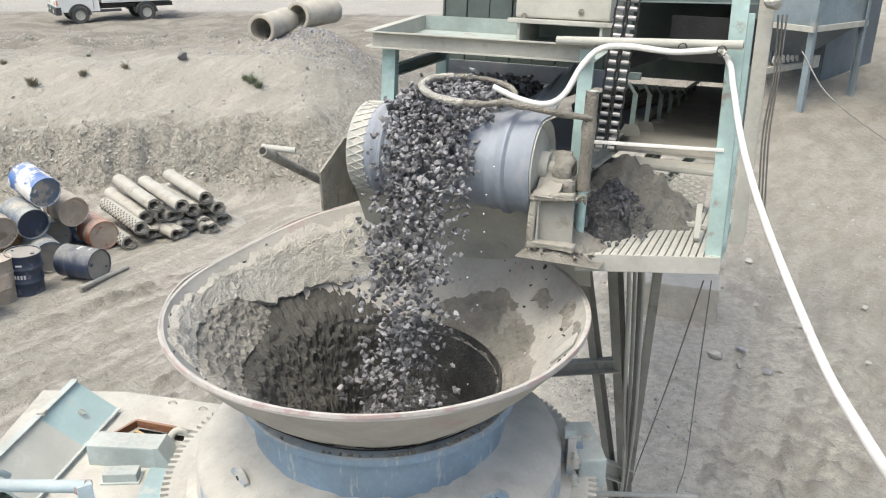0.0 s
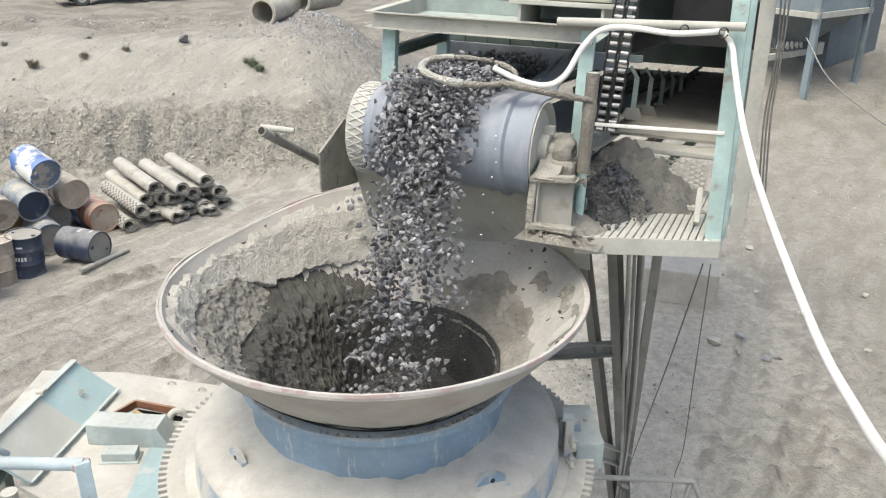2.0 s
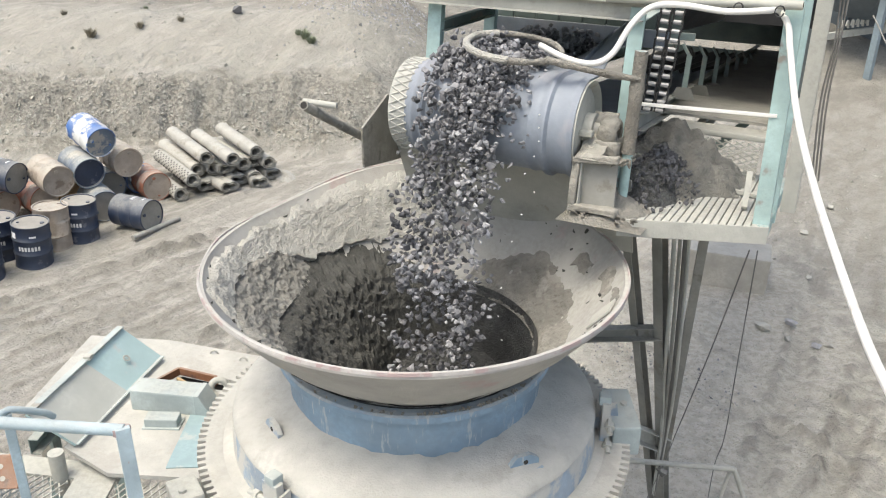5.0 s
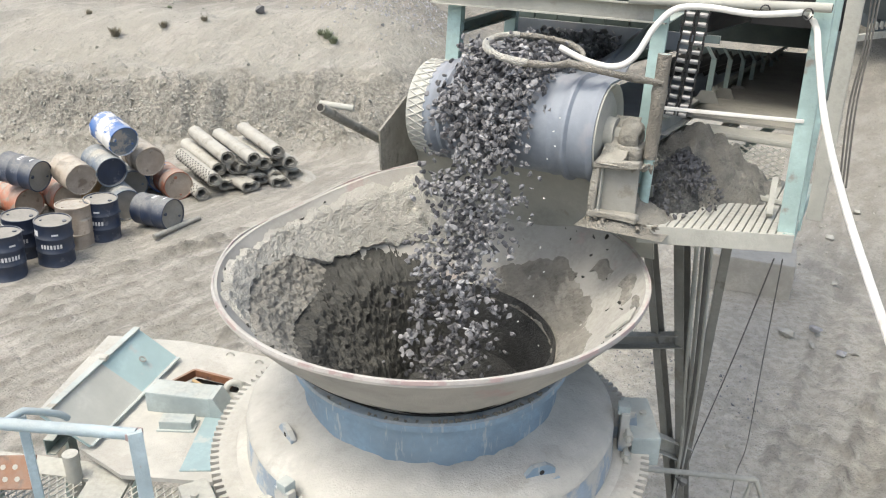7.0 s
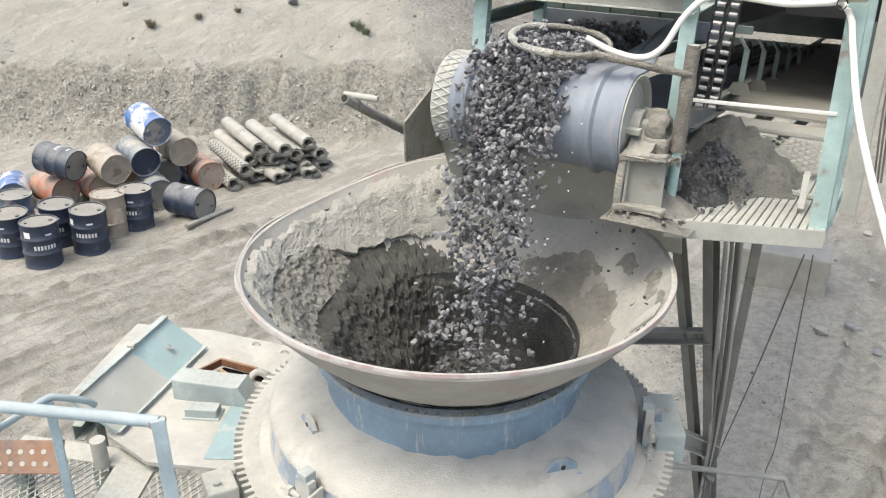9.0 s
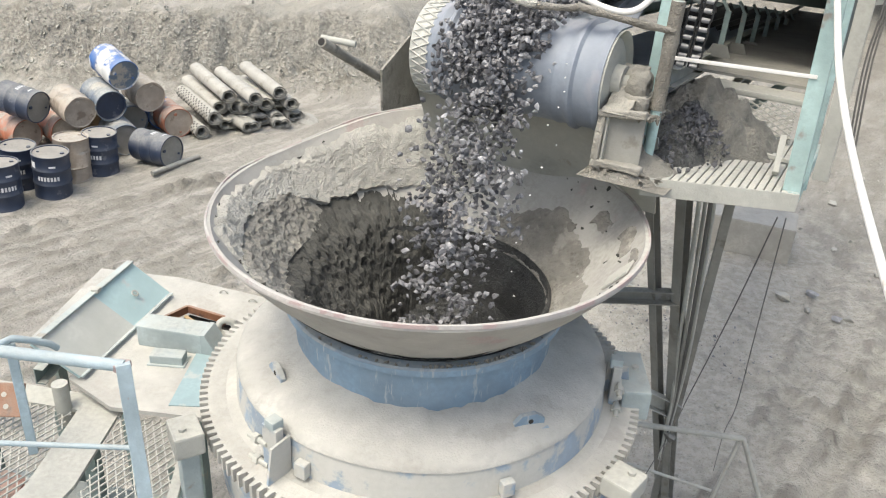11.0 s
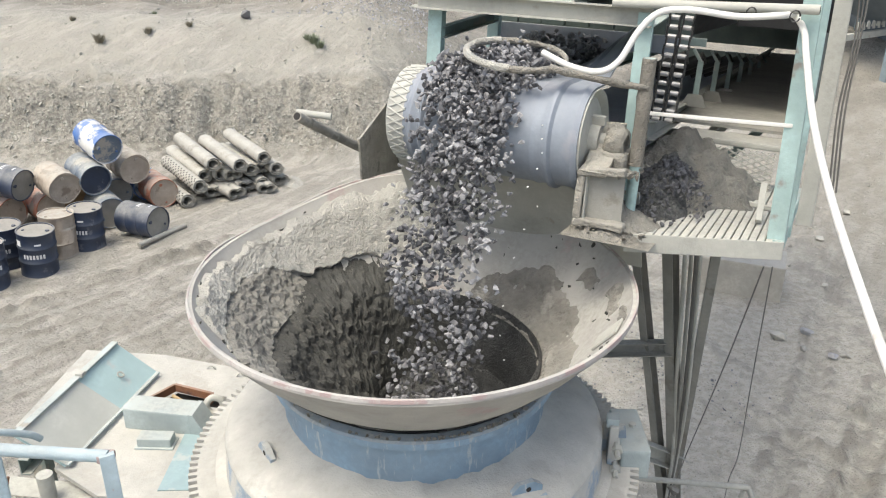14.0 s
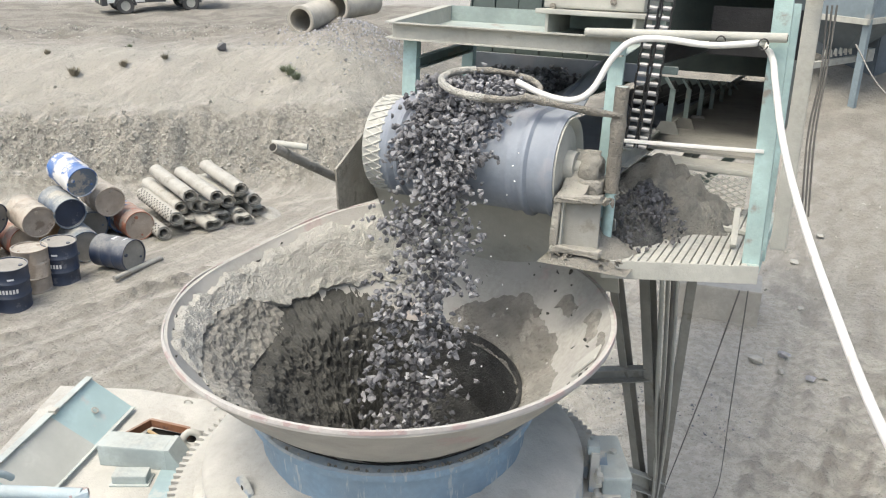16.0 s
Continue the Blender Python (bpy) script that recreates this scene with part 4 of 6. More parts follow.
def build_conveyor_frame():
    P = lambda n, bm, mt, lb="", sm=None: part(n, bm, mt, conveyor, lb, smooth_faces=sm)
    # posts
    P("post", channel((-0.52, 0.30, -0.08), (-0.52, 0.30, 0.60), 0.09, 0.05, roll=90), TEAL, "pale teal steel post")
    P("post", channel((-0.50, 1.15, -0.08), (-0.50, 1.15, 0.60), 0.08, 0.05, roll=90), TEAL, "pale teal steel post")
    P("post", bar((0.765, 0.22, -0.50), (0.762, 0.24, 0.66), 0.085, 0.06), TEAL, "pale teal steel post")
    P("post", bar((1.60, 0.25, -0.50), (1.545, 0.25, 1.25), 0.06, 0.09), TEAL, "pale teal steel post")
    P("post", bar((1.70, 0.95, -0.52), (1.66, 0.95, 1.45), 0.09, 0.09), CREAM_STEEL, "pale dusty steel post")
    P("post", bar((1.63, 0.55, -0.50), (1.60, 0.55, 0.9), 0.05, 0.05), TEAL, "thin teal post")
    P("cross_beam", channel((-0.50, 0.32, 0.45), (-0.50, 1.15, 0.52), 0.07, 0.04), TEAL_DARK)
    # open box tray on top
    P("tray_front", channel((-0.60, 0.22, 0.635), (0.80, 0.22, 0.635), 0.10, 0.05), CREAM_STEEL, "dusty channel beam")
    P("tray_back", channel((0.85, 1.05, 0.735), (-0.60, 1.05, 0.735), 0.10, 0.05), TRAY)
    P("tray_side", channel((-0.60, 1.05, 0.735), (-0.60, 0.22, 0.635), 0.10, 0.05), CREAM_STEEL)
    P("tray_floor", box(1.42, 0.82, 0.006, (0.1, 0.635, 0.637), pose(0, 0, 0, 6.5, 0, 0)), TRAY, "grey tray floor")
    P("top_tube", tube([(0.60, 0.14, 0.70), (1.60, 0.16, 0.735)], 0.024, 16), CREAM_STEEL, "dusty steel tube rail", 40)
    P("tube_mouth", tube([(1.597, 0.16, 0.735), (1.603, 0.16, 0.735)], 0.017, 12), HOLE)
    P("mid_rail", bar((0.83, 0.20, 0.14), (1.575, 0.22, 0.165), 0.018, 0.02), HOSE, "pale flat rail")
    P("upper_beam", channel((0.80, 1.0, 0.98), (1.66, 1.0, 1.0), 0.09, 0.05), TEAL_DARK)
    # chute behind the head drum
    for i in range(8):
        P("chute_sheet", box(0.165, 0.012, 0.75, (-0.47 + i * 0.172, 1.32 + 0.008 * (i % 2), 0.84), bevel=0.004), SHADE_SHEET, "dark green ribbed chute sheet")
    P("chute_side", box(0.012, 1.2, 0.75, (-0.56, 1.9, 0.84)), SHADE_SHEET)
    P("chute_lip", bar((-0.55, 1.29, 0.455), (0.92, 1.29, 0.455), 0.03, 0.05), TEAL_DARK)
    P("rubber_curtain", box(1.3, 0.012, 0.12, (0.1, 1.27, 0.42), bevel=0.004), RUBBER)
    # machine housing above the tray
    P("gear_housing", box(0.60, 0.42, 0.42, (0.50, 0.82, 1.02), bevel=0.015), CREAM_STEEL, "cream gearbox housing caked with dust")
    P("housing_base", box(0.66, 0.50, 0.03, (0.50, 0.80, 0.79), bevel=0.006), CREAM_STEEL)
    for x in (0.24, 0.76):
        P("housing_foot", box(0.02, 0.46, 0.12, (x, 0.80, 0.73), bevel=0.003), CREAM_STEEL)
    for x, z in ((0.26, 0.82), (0.62, 0.86)):
        P("housing_bolt", tube([(x, 0.60, z), (x, 0.63, z)], 0.02, 6), RUST_MUD)
    P("feed_cable", tube(curve_points([(-0.10, 1.28, 1.25), (-0.06, 1.2, 0.98), (0.10, 1.1, 0.90), (0.24, 1.0, 0.92)]), 0.012, 8), BLACK_STEEL, "black hanging cable", 60)
    # corridor beside the belt; dark sheets added around it to keep it dark inside
    # floor in darker leg steel: the corridor's shade is put into its colour
    P("corridor_floor", box(0.84, 6.6, 0.02, (1.10, 4.9, -0.105)), LEG_STEEL, "dusty walkway plate")
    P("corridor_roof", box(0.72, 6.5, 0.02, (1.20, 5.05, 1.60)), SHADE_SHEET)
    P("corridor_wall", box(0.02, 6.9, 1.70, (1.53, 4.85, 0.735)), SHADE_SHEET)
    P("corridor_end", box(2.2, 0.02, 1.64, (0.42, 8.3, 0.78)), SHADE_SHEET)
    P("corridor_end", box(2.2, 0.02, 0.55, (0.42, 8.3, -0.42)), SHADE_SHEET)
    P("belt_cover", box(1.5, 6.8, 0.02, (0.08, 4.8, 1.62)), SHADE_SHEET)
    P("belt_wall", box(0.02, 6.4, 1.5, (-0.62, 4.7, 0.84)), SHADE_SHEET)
    P("floor_beam", bar((0.98, 1.9, -0.5), (1.30, 1.9, -0.12), 0.06, 0.06), TEAL_DARK)
    # two added sheets that hide bright ground in the dark gap under the drum
    P("deflector_plate", prism([(0.18, -0.30), (0.20, -0.30), (0.55, -0.85), (0.53, -0.85)], 1.55, m=pose(0.86, 0, 0, 0, 0, 90)), CREAM_STEEL, "dusty sheet added across the shaded gap under the drum")
    P("drip_plate", box(1.4, 2.4, 0.012, (0.08, 1.5, -0.36)), TEAL_DARK)
    P("hanging_panel", box(0.62, 0.02, 0.34, (1.28, 2.2, 0.70)), BLACK_STEEL, "black hanging panel")
    P("stringer", channel((0.70, 0.9, -0.08), (0.70, 8.0, -0.08), 0.12, 0.05), CREAM_STEEL, "dusty conveyor stringer")
    P("stringer", channel((-0.60, 0.3, -0.08), (-0.60, 8.0, -0.08), 0.12, 0.05), TEAL)
    # pale brackets and feet get dark steels, corridor shade put into the colour
    for i in range(8):
        y = 1.9 + 0.78 * i
        z = 0.06 - 0.062 * i
        b = bar((0.80, y, z - 0.06), (0.80, y + 0.02, z + 0.22), 0.04, 0.02)
        bar((0.80, y + 0.02, z + 0.215), (0.74, y + 0.02, z + 0.30), 0.04, 0.02, b)
        idler = P("idler_bracket", b, TEAL_DARK, "idler bracket darkened for the corridor shade")
        part("idler_foot", prism([(-0.09, 0), (0.09, 0), (0.05, 0.09), (-0.05, 0.09)], 0.012, m=pose(0.80, y - 0.03, z - 0.10)), LEG_STEEL, idler)
        part("idler_roller", tube([(0.70, y, z + 0.24), (0.34, y, z + 0.06)], 0.05, 12), BLACK_STEEL, idler, smooth_faces=40)
    # grating platform
    P("platform_front", bar((0.89, -0.165, -0.487), (1.645, 0.195, -0.487), 0.012, 0.10), CREAM_STEEL, "dusty pale platform edge")
    P("platform_side", channel((1.635, 0.20, -0.487), (1.635, 1.55, -0.487), 0.10, 0.05, roll=180), TEAL)
    for i in range(18):
        x = 0.915 + i * 0.041
        y = -0.145 + (x - 0.90) * 0.476
        P("platform_slat", box(0.036, 1.52 - y, 0.03, (x, (1.52 + y) / 2, -0.455), bevel=0.008), CREAM_STEEL)
    for k in range(9):
        P("platform_rib", bar((0.90, -0.10 + 0.16 * k, -0.462), (1.63, 0.245 + 0.16 * k, -0.462), 0.016, 0.012), CREAM_STEEL)
    P("platform_pan", poly([(0.89, -0.15), (1.63, 0.20), (1.63, 1.54), (0.89, 1.54)], -0.485, -0.475), CREAM_STEEL)
    bm = bmesh.new()
    lo, hi, left, right = -0.47, -0.19, 0.90, 1.45
    for sg in (1, -1):
        for i in range(-10, 20):
            x0, run = left + i * 0.075, sg * (hi - lo) * 2.1
            ts = sorted(((left - x0) / run, (right - x0) / run))
            t0, t1 = max(0.0, ts[0]), min(1.0, ts[1])
            if t1 - t0 > 0.02:
                bar((x0 + run * t0, 1.30, lo + (hi - lo) * t0), (x0 + run * t1, 1.30 + 0.004 * sg, lo + (hi - lo) * t1), 0.006, 0.010, bm, bevel=0)
    P("mesh_guard", bm, CREAM_STEEL, "expanded metal mesh guard")
    P("guard_ledge", box(0.72, 0.30, 0.04, (1.20, 1.48, -0.165), bevel=0.012), CREAM_STEEL, "dusty ledge above the mesh")
    P("guard_post", bar((1.52, 1.25, -0.44), (1.52, 1.27, -0.20), 0.045, 0.03), TEAL_DARK)
    P("kick_stick", bar((1.48, 0.45, -0.42), (1.46, 0.66, -0.25), 0.035, 0.03), CREAM_STEEL)
    P("kick_stick", bar((1.36, 0.85, -0.42), (1.52, 0.80, -0.42), 0.03, 0.025), CREAM_STEEL)
    # bearing and its bracket at both ends
    P("bearing", lumpy(lathe([(0.045, -0.05), (0.065, -0.05), (0.08, -0.03), (0.08, 0.03), (0.065, 0.05), (0.045, 0.05)], 24, closed=True), 0.012, 16, 1), BRACKET_MUD, "muddy pillow block bearing", 50).matrix_basis = pose(0.745, 0, 0, 0, 90, 0)
    P("bearing_seat", lumpy(box(0.12, 0.22, 0.10, (0.76, 0.02, -0.10), bevel=0.02), 0.014, 14, 4), BRACKET_MUD, "", 60)
    horn = prism([(0.10, 0.085), (0.02, 0.065), (-0.03, 0.0), (-0.075, -0.055), (-0.14, -0.095), (-0.20, -0.105), (-0.235, -0.125), (-0.215, -0.15), (-0.14, -0.14), (-0.06, -0.135), (0.12, -0.15)], 0.13, m=pose(0.76, 0, 0, 0, 0, 90))
    P("gusset", lumpy(horn, 0.010, 17, 3), BRACKET_MUD, "mud-caked curved gusset", 60)
    P("flange", lumpy(box(0.035, 0.035, 0.28, (0.632, -0.205, -0.265), bevel=0.006), 0.008, 22, 4, 3.0), BRACKET_MUD, "mud-caked flange", 60)
    P("flange", lumpy(box(0.24, 0.05, 0.03, (0.74, -0.205, -0.125), pose(0, 0, 0, 0, -8, 0), bevel=0.006), 0.010, 20, 4, 5.0), BRACKET_MUD, "mud-caked flange", 60)
    P("flange", lumpy(box(0.26, 0.07, 0.03, (0.75, -0.19, -0.405), bevel=0.006), 0.014, 18, 4, 7.0), BRACKET_MUD, "mud-caked flange", 60)
    P("bracket_plate", box(0.012, 0.42, 0.30, (0.66, 0.01, -0.28), bevel=0.004), CREAM_STEEL, "muddy steel bracket plate")
    P("bracket_face", prism([(0.63, -0.13), (0.85, -0.10), (0.86, -0.41), (0.64, -0.41)], 0.014, m=pose(0, -0.165, 0)), LEG_STEEL, "dull recessed bracket face")
    lump = bmesh.new()
    rl = random.Random(44)
    for _ in range(46):
        rock(rl.uniform(0.02, 0.06), rl.randint(0, 999), 0.7, lump, (rl.uniform(0.66, 0.90), rl.uniform(-0.20, 0.12), -0.145 + rl.uniform(0, 0.02)), 9)
    for _ in range(60):
        rock(rl.uniform(0.02, 0.06), rl.randint(0, 999), 0.7, lump, (rl.uniform(0.66, 1.0), rl.uniform(-0.24, 0.1), -0.45 + rl.uniform(0, 0.03)), 9)
    tagged(P("caked_mud", lump, RUST_MUD, "caked mud on the bracket"), kind="stuff")
    P("bracket_top", box(0.22, 0.34, 0.014, (0.76, 0.02, -0.145), bevel=0.004), BRACKET_MUD)
    P("bracket_plate", prism([(-0.24, -0.15), (-0.20, -0.40), (0.5, -0.44), (0.5, -0.05), (0.06, 0.02)], 0.014, m=pose(-0.70, 0, 0, 0, 0, 90)), BRACKET_MUD, "muddy steel side plate")
    P("take_up_pipe", tube([(-0.74, -0.80, 0.055), (-0.74, -0.16, -0.22)], 0.027, 14), BRACKET_MUD, "dusty steel pipe arm", 40)
    P("pipe_mouth", tube([(-0.74, -0.803, 0.057), (-0.74, -0.79, 0.052)], 0.02, 12), HOLE)
    P("take_up_pin", tube([(-0.80, -0.72, 0.06), (-0.62, -0.66, 0.05)], 0.018, 10), CREAM_STEEL, "", 40)
    # muddy stand pipe and spray arm
    pipe = P("stand_pipe", tube([(0.865, -0.02, 0.45), (0.852, 0.03, -0.44)], 0.030, 16), TEAL, "teal stand pipe", 50)
    part("caked_mud", tube([(0.865 - 0.0006 * k, -0.018 + 0.0023 * k, 0.45 - 0.04 * k) for k in range(15)], 0.039, 14, wobble=0.22), RUST_MUD, pipe, "dried mud caked on the pipe", smooth_faces=50)
    P("spray_arm", tube(curve_points([(0.88, -0.03, 0.30), (0.62, -0.14, 0.335), (0.40, -0.20, 0.37)], 10), 0.020, 10, wobble=0.4), RUST_MUD, "mud-caked spray arm", 50)
    bm = tube([(0.165 + 0.275 * math.cos(a), -0.08 + 0.21 * math.sin(a), 0.405 - 0.02 * math.cos(a) + 0.05 * math.sin(a)) for a in np.linspace(0, 2 * math.pi, 44)[:-1]], 0.017, 9, closed=True, wobble=0.45)
    P("spray_ring", bm, RUST_MUD, "dust-caked hose loop over the stone", 60)
    P("hose_sleeve", tube([(0.165 + 0.275 * math.cos(a), -0.08 + 0.21 * math.sin(a), 0.406 - 0.02 * math.cos(a) + 0.05 * math.sin(a)) for a in np.linspace(2.2, 4.9, 22)], 0.022, 10, wobble=0.15), MUD_PALE, "pale hose sleeve on the loop", 60)


build_conveyor_frame()


def heap(name, label, cx, cy, z0, rx, ry, h, material, seed, m=None, parent=None, n=34):
    """A loose heap of fines with an uneven outline."""
    bm = bmesh.new()
    rows = []
    for j in range(n + 1):
        row = []
        for i in range(n + 1):
            u, v = i / n * 2 - 1, j / n * 2 - 1
            p = Vector((cx + u * rx, cy + v * ry, 0))
            d = math.hypot(u, v) + 0.22 * noise.noise(p * 4 + Vector((seed, 0, 0)))
            k = max(0.0, 1 - d) ** 0.9
            z = h * k + 0.12 * h * noise.noise(p * 23) * (k > 0) + 0.25 * h * noise.noise(p * 9) * min(1, k * 3)
            row.append(bm.verts.new((p.x, p.y, z0 + (z if k > 0 else -0.02))))
        rows.append(row)
    for j in range(n):
        for i in range(n):
            bm.faces.new((rows[j][i], rows[j][i + 1], rows[j + 1][i + 1], rows[j + 1][i]))
    return part(name, bm, material, parent, label, m=m, smooth_faces=60)


spill = heap("spilled_fines", "", 0.90, 0.70, -0.445, 0.22, 0.62, 0.26, FINES, 2, m=CM.copy(), n=52)
slope = heap("mud_slope", "", 0.93, 1.02, -0.445, 0.50, 0.62, 0.37, HEAP_MUD, 6, m=CM.copy(), n=44)
tagged(slope, "pale dried mud sloping down from the chain foot", "mud", kind="stuff")
tagged(spill, "heap of dark damp stone fines spilled on the platform", "spill", kind="stuff")
spill2 = heap("mud_lump", "", 0.80, 0.0, -0.46, 0.24, 0.26, 0.15, RUST_MUD, 5, m=CM.copy(), n=20)
tagged(spill2, "lump of dried mud at the foot of the stand pipe", "mud", kind="stuff")
ledge = box(0.27, 0.28, 0.03, (0.77, 0.0, -0.475), bevel=0.006)
part("ledge_plate", ledge, CREAM_STEEL, conveyor, "muddy ledge plate")


def build_chain():
    chain = tagged(empty("drive_chain", CM), "black greasy double roller chain hanging beside the belt", "chain")
    shapes = []
    for nm, b, mt in (("chain_roller", tube([(-0.022, 0, 0), (0.022, 0, 0)], 0.014, 10), CHAIN_ROLLER), ("chain_plate", box(0.007, 0.030, 0.062, bevel=0.003), BLACK_STEEL)):
        me = bpy.data.meshes.new(nm)
        b.to_mesh(me)
        b.free()
        me.materials.append(mt)
        shapes.append(me)
    for k in range(2):
        for i in range(24):
            z = 0.09 + 0.05 * i
            x, y = 0.862 + 0.058 * (z - 0.15) + 0.072 * k, 0.36
            piece("chain_roller", shapes[0], chain, pose(x, y, z, 0, 3, 0))
            for side in (-1, 1):
                piece("chain_plate", shapes[1], chain, pose(x + side * (0.026 + 0.005 * (i % 2)), y, z + 0.025, 0, 3, 0))
    return chain


build_chain()


def build_hose():
    loc = lambda x, y, z: CM @ Vector((x, y, z))
    pts = [loc(0.34, -0.16, 0.44), loc(0.50, -0.16, 0.385), loc(0.64, -0.13, 0.37), loc(0.73, -0.10, 0.43), loc(0.80, -0.06, 0.58), loc(0.88, 0.0, 0.675), loc(1.02, 0.06, 0.695), loc(1.25, 0.08, 0.68), loc(1.44, 0.08, 0.70), (1.515, 4.60, 5.262), (1.54, 4.50, 5.20), (1.532, 4.38, 5.10), (1.488, 4.004, 4.883), (1.459, 3.564, 4.685), (1.396, 3.021, 4.568), (1.313, 2.485, 4.517), (1.217, 2.051, 4.570), (1.10, 1.62, 4.68), (0.95, 1.0, 4.9), (0.9, 0.4, 5.0)]
    hose = part("water_hose", tube(curve_points(pts, 10), 0.0165, 12), HOSE, smooth_faces=60)
    tagged(hose, "white plastic water hose tied to the conveyor frame", "hose")
    for p, d in ((1.30, 0.0), (1.5, 0.0)):
        q = loc(p, 0.09, 0.70)
        part("wire_tie", tube([(q.x + 0.024 * math.cos(a), q.y, q.z + 0.028 * math.sin(a)) for a in np.linspace(0, 6.0, 12)], 0.004, 6), BLACK_STEEL, hose)


build_hose()


def build_support():
    s = tagged(empty("conveyor_support"), "dusty steel support legs under the conveyor head", "support")
    P = lambda n, a, b, w, mt=LEG_STEEL, h=None: part(n, channel(a, b, w, h or w * 0.6), mt, s)
    def down(a, b, z=0.0):
        a, b = Vector(a), Vector(b)
        return b + (b - a) * ((z - b.z) / (b.z - a.z))
    g = 0.0
    legs = {"A": ((1.165, 5.45, 4.0), (1.613, 6.1, 1.376), 0.11), "L": ((0.93, 5.44, 4.0), (1.446, 6.1, 1.652), 0.09), "R": ((1.53, 5.45, 3.95), (1.66, 6.1, 1.44), 0.09)}
    for k, (a, b, w) in legs.items():
        P("leg", a, down(a, b, -0.05), w)
    P("brace", (0.70, 5.75, 2.62), (1.42, 5.78, 2.66), 0.11)
    P("brace", (1.08, 5.9, 1.72), (1.66, 6.1, 1.36), 0.14, CREAM_STEEL)
    P("brace", (0.95, 5.5, 3.45), (0.62, 5.6, 2.60), 0.08)
    for i, dx in enumerate((0.0, 0.04, 0.075, 0.10)):
        pts = curve_points([(1.31 + dx, 5.40, 3.98), (1.40 + dx, 5.55, 3.1), (1.50 + dx, 5.8, 2.3 - 0.05 * i), (1.60 + dx * 0.4, 5.98, 1.5), (1.60, 5.95, 0.9)], 6)
        part("conduit", tube(pts, 0.016 - 0.002 * (i % 2), 8), (CREAM_STEEL, LEG_STEEL, CABLE, CREAM_STEEL)[i], s, "dusty cable conduit", smooth_faces=60)
    # beams that carry the conveyor, out to the rear
    for x in (-0.55, 0.75):
        a, b = CM @ Vector((x, 0.4, -0.55)), CM @ Vector((x, 8.0, -0.30))
        part("girder", channel(a, b, 0.12, 0.06), LEG_STEEL, s)
    for x in (-0.55,):
        for y in (7.0,):
            a = CM @ Vector((x, y, -0.66))
            part("leg", channel(a, (a.x, a.y, gz(a.x, a.y) - 0.05), 0.12, 0.07), LEG_STEEL, s)
    return s


build_support()


def wire(name, label, pts, r):
    return tagged(part(name, tube(curve_points(pts, 8), r, 6), CABLE, smooth_faces=60), label, "cable", "cables under the platform")


wire("cable", "thin dusty cable slung below the platform", [(1.487, 4.3, 4.03), (1.58, 4.9, 3.15), (1.69, 5.6, 2.2), (1.75, 6.1, 1.45), (1.66, 6.0, 1.2), (1.45, 5.8, 0.75)], 0.0042)
wire("cable", "thin dusty cable slung below the platform", [(1.531, 4.3, 4.03), (1.78, 5.0, 2.9), (2.1, 5.9, 1.6), (2.3, 6.6, 0.75), (2.4, 6.9, 0.02)], 0.0035)


def build_pipe_rail():
    r = tagged(empty("pipe_railing"), "low dusty steel pipe railing beside the support legs", "railing")
    part("top_pipe", tube([(1.30, 5.9, 1.30), (2.23, 5.9, 1.27)], 0.024, 12), CREAM_STEEL, r, smooth_faces=40)
    part("post", tube([(2.23, 5.9, 1.27), (2.49, 5.9, 0.66), (2.75, 5.9, 0.0)], 0.022, 12), CREAM_STEEL, r, smooth_faces=40)
    part("brace_pipe", tube([(2.20, 5.9, 1.24), (2.02, 5.9, 0.0)], 0.018, 10), CREAM_STEEL, r, smooth_faces=40)
    part("lower_pipe", tube([(1.32, 5.9, 0.86), (2.08, 5.9, 0.66)], 0.014, 10), CREAM_STEEL, r, smooth_faces=40)
    part("rag", rock(0.13, 71, 1.2, at=(1.62, 5.88, 1.22)), CABLE, r, "knotted dirty rag")


build_pipe_rail()

# concrete footing on the yard
foot = part("footing_block", box(1.25, 0.7, 0.62, (0, 0, 0.26), bevel=0.03), CONCRETE, m=pose(3.82, 12.22, 0, 0, 0, -17))
tagged(foot, "worn pale concrete footing block on the yard", "block")

# ---- deck, hatch and railing beside the crusher ----


